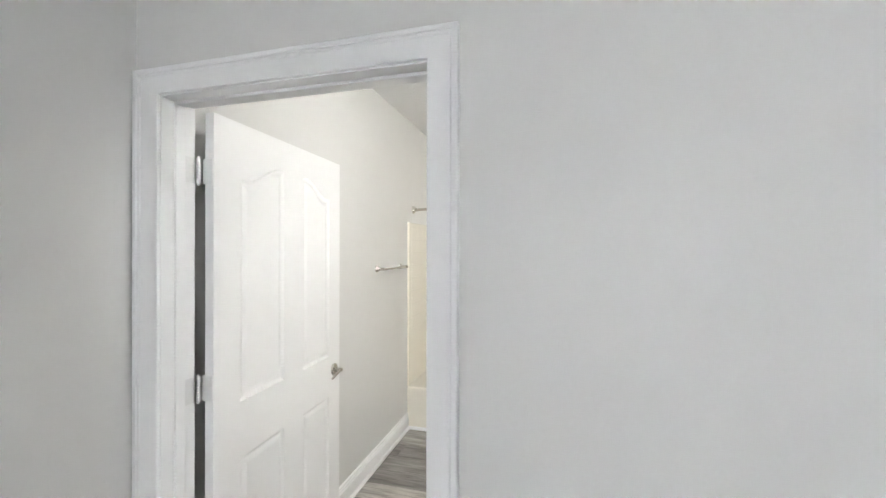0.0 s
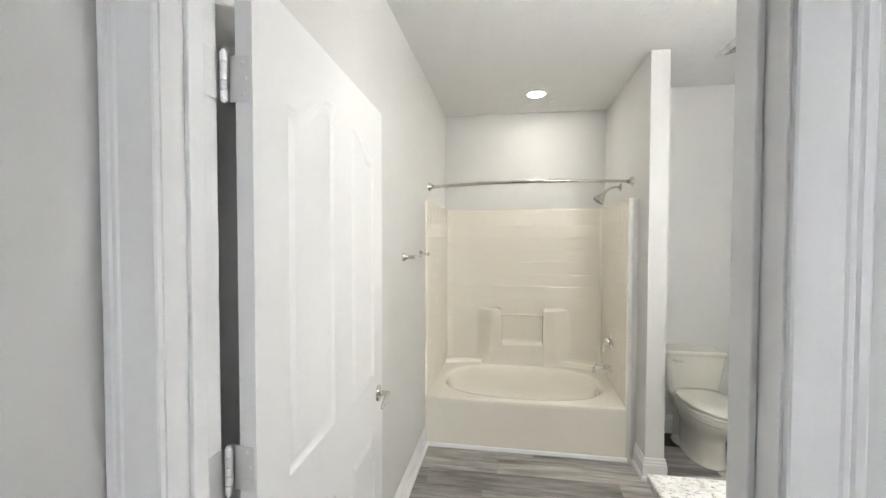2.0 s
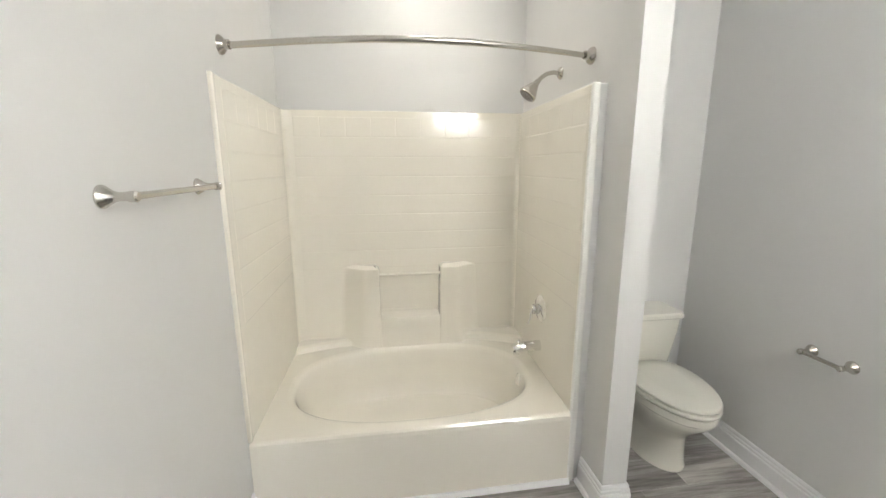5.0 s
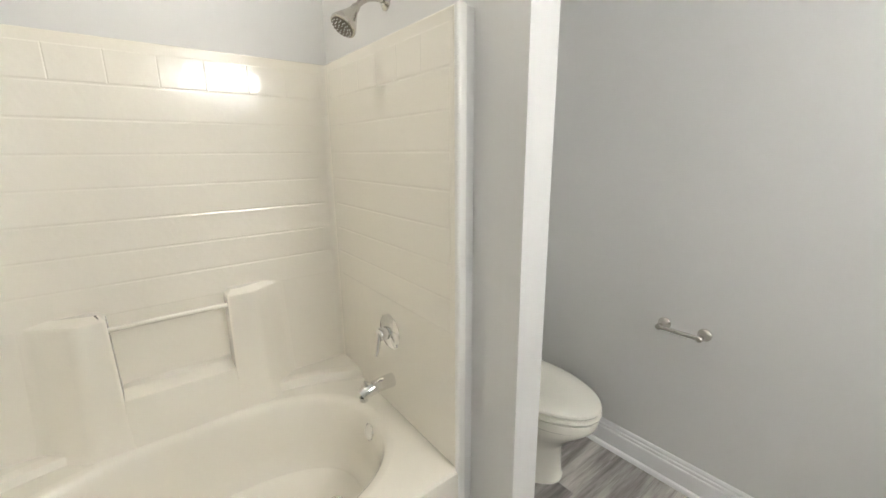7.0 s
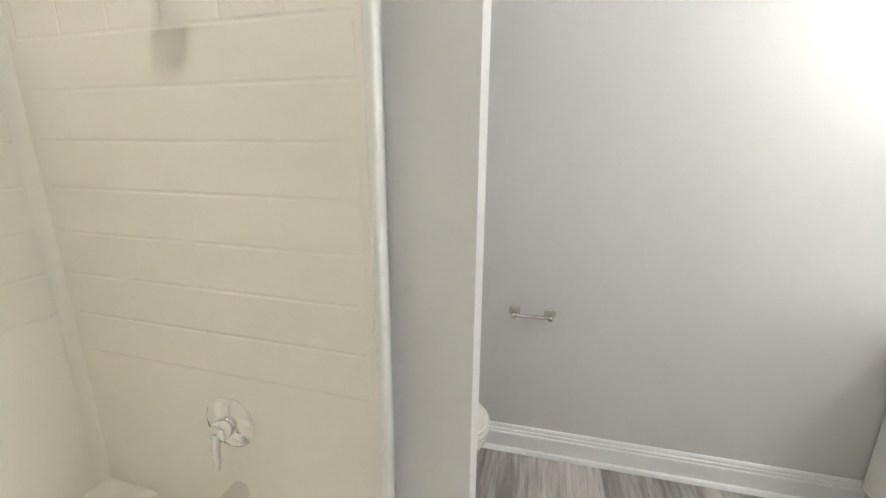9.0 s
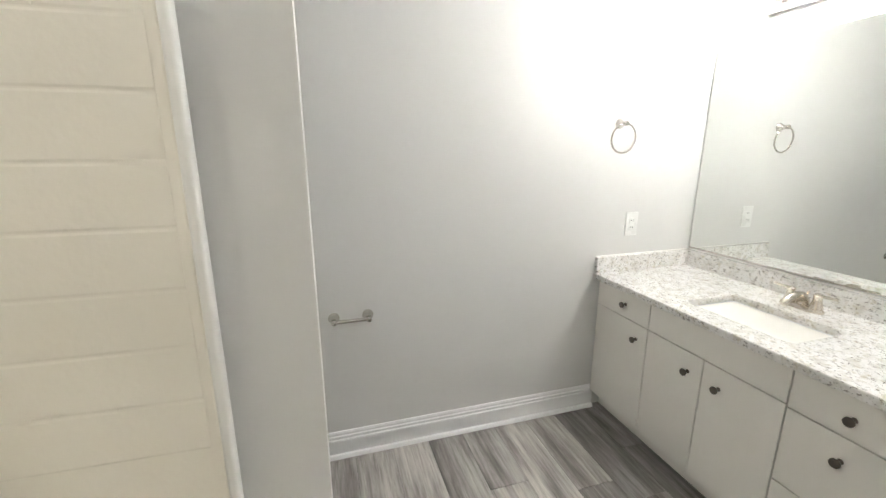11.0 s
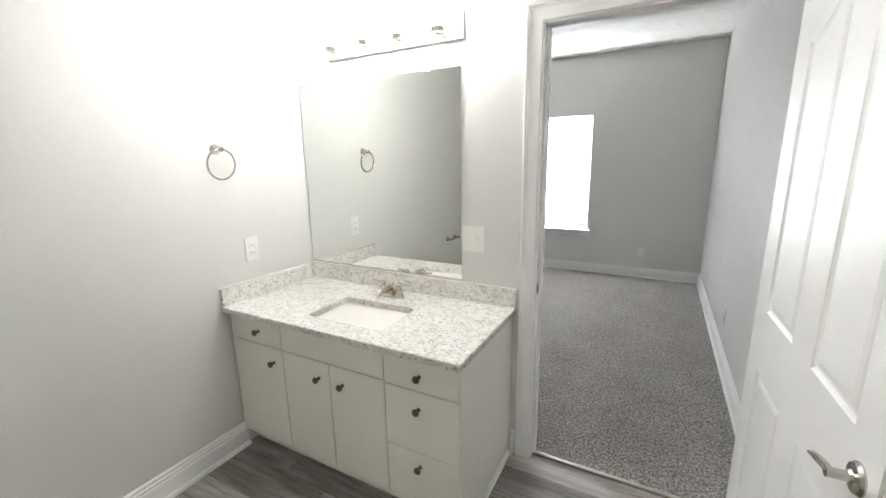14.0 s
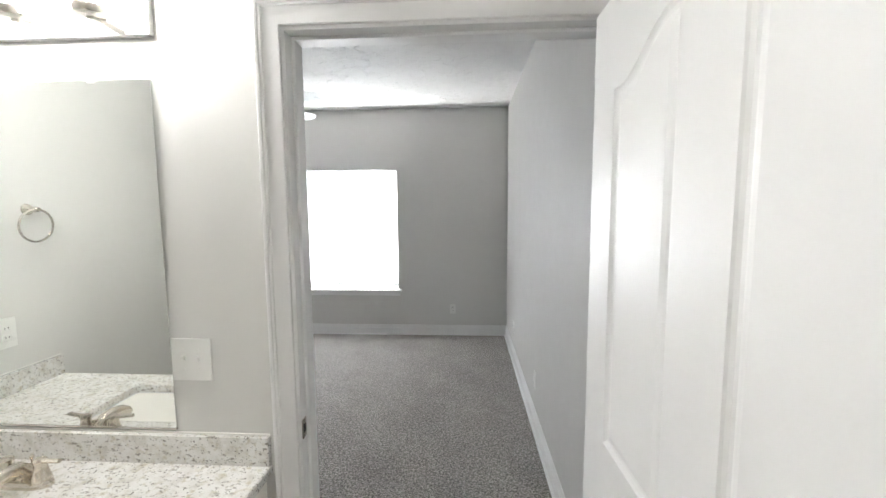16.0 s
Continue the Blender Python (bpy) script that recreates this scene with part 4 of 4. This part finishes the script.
light = thing("vanity_light", (1.765, 3.01, 2.09), "four-lamp brushed nickel vanity light with lit glass shades", "wall light")
part("back_plate", box(1.334, 2.160, DY1 + 0.001, DY1 + 0.022, 2.093, 2.218, 0.003), PLATE, light)
for sx in (1.413, 1.62, 1.825, 2.03):
    a = part("arm", box(sx - 0.010, sx + 0.010, DY1 + 0.020, 3.118, 2.096, 2.108, 0.002), NICKEL, light)
    part("cup", lathe([(0.012, 0), (0.036, 0.004), (0.038, 0.010), (0.038, 0.026), (0.034, 0.030), (0, 0.030)], (sx, 3.118, 2.100), (0, 0, 1), 28), NICKEL, a)
    part("shade", lathe([(0.050, 0), (0.056, 0.004), (0.056, 0.150), (0.054, 0.152), (0.052, 0.150), (0.052, 0.006), (0, 0.004)], (sx, 3.118, 2.130), (0, 0, 1), 32), SHADE, a, "lit frosted glass shade")
    # added glowing disc, hidden in the shade, throws light up for even bounce
    part("uplight_disc", lathe([(0.0, 0.118), (0.040, 0.120), (0.046, 0.126), (0.040, 0.136), (0.020, 0.142), (0, 0.143)], (sx, 3.118, 2.130), (0, 0, 1), 24), UPLIGHT, a, "unseen glowing disc added in the open shade to light the ceiling")


def wall_plate(name, at, axis, w, h, gangs, label, category):
    """A cover plate on a wall; axis is +-x or +-y."""
    p = thing(name, at, label, category)
    q = Vector((0, -1, 0)).rotation_difference(Vector(axis)).to_matrix().to_4x4() if axis != (0, 1, 0) else pose(0, 0, 0, 0, 0, 180)
    m = Matrix.Translation(at) @ q
    part("cover_plate", placed(box(-w / 2, w / 2, -0.006, 0, -h / 2, h / 2, 0.0025), m), PLASTIC, p)
    for k in range(gangs):
        gx = (k - (gangs - 1) / 2) * 0.046
        if name == "light_switch":
            part("switch_frame", placed(box(gx - 0.007, gx + 0.007, -0.0072, -0.005, -0.014, 0.014, 0.0008), m), PLASTIC, p)
            part("toggle", placed(box(gx - 0.0045, gx + 0.0045, -0.017, -0.004, -0.002, 0.011, 0.0015), m @ pose(0, 0, 0, 14 if k else -14, 0, 0)), PLASTIC, p)
        else:
            for dz in (-0.0195, 0.0195):
                face = part("receptacle", placed(box(gx - 0.0165, gx + 0.0165, -0.0085, -0.005, dz - 0.0145, dz + 0.0145, 0.0035), m), PLASTIC, p)
                for sx in (-0.0065, 0.0065):
                    part("slot", placed(box(gx + sx - 0.0011, gx + sx + 0.0011, -0.0089, -0.007, dz - 0.003, dz + 0.006), m), DARK, face)
        for dz in ((-0.03, 0.03) if name == "light_switch" else (0,)):
            part("screw", placed(lathe([(0.0032, 0), (0.0028, 0.001), (0, 0.0013)], (gx, -0.006, dz), (0, -1, 0), 10), m), PLASTIC, p)
    return p


wall_plate("light_switch", (1.29, DY1, 1.157), (0, 1, 0), 0.124, 0.132, 2, "white two-gang toggle switch plate beside the mirror", "light switch")
wall_plate("wall_outlet", (BX1, 3.435, 1.092), (-1, 0, 0), 0.080, 0.130, 1, "white duplex outlet above the counter end", "outlet")
wall_plate("wall_outlet", (0.632, LY0, 0.345), (0, 1, 0), 0.075, 0.12, 1, "white duplex outlet low on the bedroom window wall", "outlet")
for oy in (1.25, -0.08):
    wall_plate("wall_outlet", (LX0, oy, 0.35), (1, 0, 0), 0.075, 0.12, 1, "white outlet plate low on the long bedroom wall", "outlet")

# ---- ceiling fittings in the bathroom ----
down = thing("recessed_light", (0.846, 5.79, CEIL), "lit round recessed downlight over the tub", "ceiling light")
part("trim_ring", lathe([(0.095, 0), (0.094, -0.004), (0.080, -0.007), (0.070, -0.004), (0.070, 0.0)], (0.846, 5.79, CEIL), (0, 0, 1), 40), PLASTIC, down)
part("lens", lathe([(0.071, -0.0005), (0.066, -0.003), (0, -0.004)], (0.846, 5.79, CEIL), (0, 0, 1), 36), DOWNLENS, down, "glowing frosted lens")
vent = thing("exhaust_vent", (2.08, 5.12, CEIL), "white slotted ceiling exhaust fan grille above the toilet", "exhaust vent")
part("cover", loft([rounded_rect(1.955, 2.205, 4.995, 5.245, CEIL, 0.008, 3), rounded_rect(1.955, 2.205, 4.995, 5.245, CEIL - 0.012, 0.008, 3), rounded_rect(1.963, 2.197, 5.003, 5.237, CEIL - 0.020, 0.008, 3)]), PLASTIC, vent)
for side in (-1, 1):
    for k in range(8):
        x = 2.08 + side * (0.022 + 0.0095 * k)
        half = 0.014 + 0.0085 * k
        part("slot", box(x - 0.0022, x + 0.0022, 5.12 - half, 5.12 + half, CEIL - 0.0205, CEIL - 0.018), DARK, vent)

# ---- bedroom window, blinds and fan ----
win = thing("window_1", ((WINX0 + WINX1) / 2, LY0 - 0.06, WINZ0), "white twin window with drywall returns and a sill", "window", kind="structure")
WY = LY0 - 0.085
part("window_frame", boxes([(WINX0, WINX0 + 0.04, WY - 0.03, WY + 0.02, WINZ0, WINZ1), (WINX1 - 0.04, WINX1, WY - 0.03, WY + 0.02, WINZ0, WINZ1), (WINXM - 0.05, WINXM + 0.05, WY - 0.03, WY + 0.02, WINZ0, WINZ1),
                            (WINX0 + 0.04, WINXM - 0.05, WY - 0.03, WY + 0.02, WINZ0, WINZ0 + 0.04), (WINXM + 0.05, WINX1 - 0.04, WY - 0.03, WY + 0.02, WINZ0, WINZ0 + 0.04),
                            (WINX0 + 0.04, WINXM - 0.05, WY - 0.03, WY + 0.02, WINZ1 - 0.04, WINZ1), (WINXM + 0.05, WINX1 - 0.04, WY - 0.03, WY + 0.02, WINZ1 - 0.04, WINZ1),
                            (WINX0 + 0.04, WINXM - 0.05, WY - 0.02, WY + 0.015, 1.32, 1.36), (WINXM + 0.05, WINX1 - 0.04, WY - 0.02, WY + 0.015, 1.32, 1.36)]), TRIM, win)
for x0, x1 in ((WINX0 + 0.04, WINXM - 0.05), (WINXM + 0.05, WINX1 - 0.04)):
    for z0, z1 in ((WINZ0 + 0.04, 1.32), (1.36, WINZ1 - 0.04)):
        pane = part("pane", boxes([(x0, x1, WY - 0.012, WY - 0.008, z0, z1)]), GLASS, win)
        pane.visible_shadow = False
part("window_sill", box(WINX0 - 0.045, WINX1 + 0.045, LY0 - 0.065, LY0 + 0.045, WINZ0 - 0.022, WINZ0 + 0.002, 0.006), TRIM, win)
part("sill_apron", box(WINX0 - 0.025, WINX1 + 0.025, LY0 - 0.0005, LY0 + 0.016, WINZ0 - 0.075, WINZ0 - 0.022, 0.004), TRIM, win)


def blind(x0, x1):
    b = thing("window_blind", ((x0 + x1) / 2, LY0 - 0.02, WINZ0 + 0.01), "white horizontal slat blind lowered over the window", "blind", "bedroom blinds")
    y = LY0 - 0.028
    part("head_rail", box(x0, x1, y - 0.025, y + 0.03, WINZ1 - 0.055, WINZ1 - 0.003, 0.003), SLAT, b)
    part("bottom_rail", box(x0, x1, y - 0.025, y + 0.025, WINZ0 + 0.060, WINZ0 + 0.080, 0.003), TRIM, b)
    zz = WINZ0 + 0.095
    one = None
    while zz < WINZ1 - 0.06:
        if one is None:
            one = part("slat", placed(box(x0 + 0.003, x1 - 0.003, -0.025, 0.025, -0.0012, 0.0012), pose(0, y, zz, 79, 0, 0)), SLAT, b)
            first = zz
        else:
            o = one.copy()
            scene.collection.objects.link(o)
            o.matrix_basis = pose(0, 0, zz - first) @ one.matrix_basis
        zz += 0.0425
    for cx in (x0 + 0.12, x1 - 0.12):
        part("ladder_cord", tube([(cx, y + 0.026, WINZ0 + 0.06), (cx, y + 0.026, WINZ1 - 0.05)], 0.0012, 6), SLAT, b)


blind(WINX0 + 0.008, WINXM - 0.006)
blind(WINXM + 0.006, WINX1 - 0.008)
window_light(WINX0 + 0.05, WINX1 - 0.05, WINZ0 + 0.05, WINZ1 - 0.05, WY + 0.022)

fan = thing("ceiling_fan", (2.277, 0.813, BEDCEIL), "white ceiling fan with flat pale blades at rest", "ceiling fan")
FX, FY, FZ = 2.277, 0.813, 2.49
part("canopy", lathe([(0.068, 0), (0.066, -0.02), (0.035, -0.06), (0.014, -0.065), (0, -0.065)], (FX, FY, BEDCEIL), (0, 0, 1), 28), PLASTIC, fan)
part("downrod", lathe([(0.012, 0), (0.012, 0.235)], (FX, FY, FZ + 0.08), (0, 0, 1), 16), PLASTIC, fan)
part("motor", lathe([(0.03, 0.11), (0.09, 0.09), (0.105, 0.06), (0.105, 0.0), (0.08, -0.04), (0.05, -0.055), (0, -0.055)], (FX, FY, FZ), (0, 0, 1), 32), PLASTIC, fan)
part("light_bowl", lathe([(0.09, -0.055), (0.10, -0.065), (0.085, -0.10), (0.04, -0.125), (0, -0.128)], (FX, FY, FZ), (0, 0, 1), 32), PLASTIC, fan)
for k in range(5):
    m = pose(FX, FY, FZ + 0.01, 0, 0, 170.5 + 72 * k) @ pose(0, 0, 0, -12, 0, 0)
    outline = [(0.17, -0.050), (0.32, -0.068), (0.665, -0.076), (0.705, -0.062), (0.735, 0.0), (0.722, 0.058), (0.69, 0.076), (0.32, 0.068), (0.17, 0.050)]
    blade = part("blade", placed(loft([[Vector((x, y, z)) for x, y in outline] for z in (-0.003, 0.003)]), m), PLASTIC, fan)
    part("blade_iron", placed(box(0.08, 0.22, -0.018, 0.018, -0.010, -0.004, 0.002), m), PLASTIC, blade)

# ---- outside ----
structure("ground", boxes([(-60, 60, -60, -1.2, -0.6, -0.5)]), LAWN, "mown green lawn outside the window", "lawn")
# tree sheet that glows by itself in place of sunlit leaves
structure("backdrop", boxes([(-60, 60, -56.2, -56, -0.5, 14)]), FOLIAGE, "distant trees beyond the lawn, daylight on them added as glow", "trees")

# ---- floor planks and surround tiles ----
add_tiles()
PW, PL = 0.188, 1.22


def planks():
    shapes = {}
    y, row = 2.967, 0
    while y < BACKY - 0.01:
        y1 = min(2.918 + PW * (row + 1), BACKY)
        x = -random.uniform(0.1, PL)
        while x < BX1:
            a, c = max(x, 0.0), min(x + PL, BX1)
            if y > NOOKY + 0.05:
                c = min(c, WX0)
            if c - a > 0.02 and not (y > TUBY + 0.25):
                w, d = round(c - a, 3), round(y1 - y, 3)
                if (w, d) not in shapes:
                    b = bmesh.new()
                    g, e = 0.0006, 0.0024
                    lo = [b.verts.new(p) for p in ((g, g, -0.006), (w - g, g, -0.006), (w - g, d - g, -0.006), (g, d - g, -0.006))]
                    hi = [b.verts.new(p) for p in ((g, g, -0.0012), (w - g, g, -0.0012), (w - g, d - g, -0.0012), (g, d - g, -0.0012))]
                    tp = [b.verts.new(p) for p in ((e, e, 0), (w - e, e, 0), (w - e, d - e, 0), (e, d - e, 0))]
                    for r, q in ((lo, hi), (hi, tp)):
                        for k in range(4):
                            b.faces.new((r[k], r[(k + 1) % 4], q[(k + 1) % 4], q[k]))
                    b.faces.new(tp)
                    me = bpy.data.meshes.new("plank")
                    b.to_mesh(me)
                    b.free()
                    me.materials.append(PLANK)
                    shapes[(w, d)] = me
                o = new("plank", shapes[(w, d)])
                o.parent = bath_floor
                o.matrix_basis = pose(a, y, 0)
            x += PL
        y, row = y1, row + 1


planks()
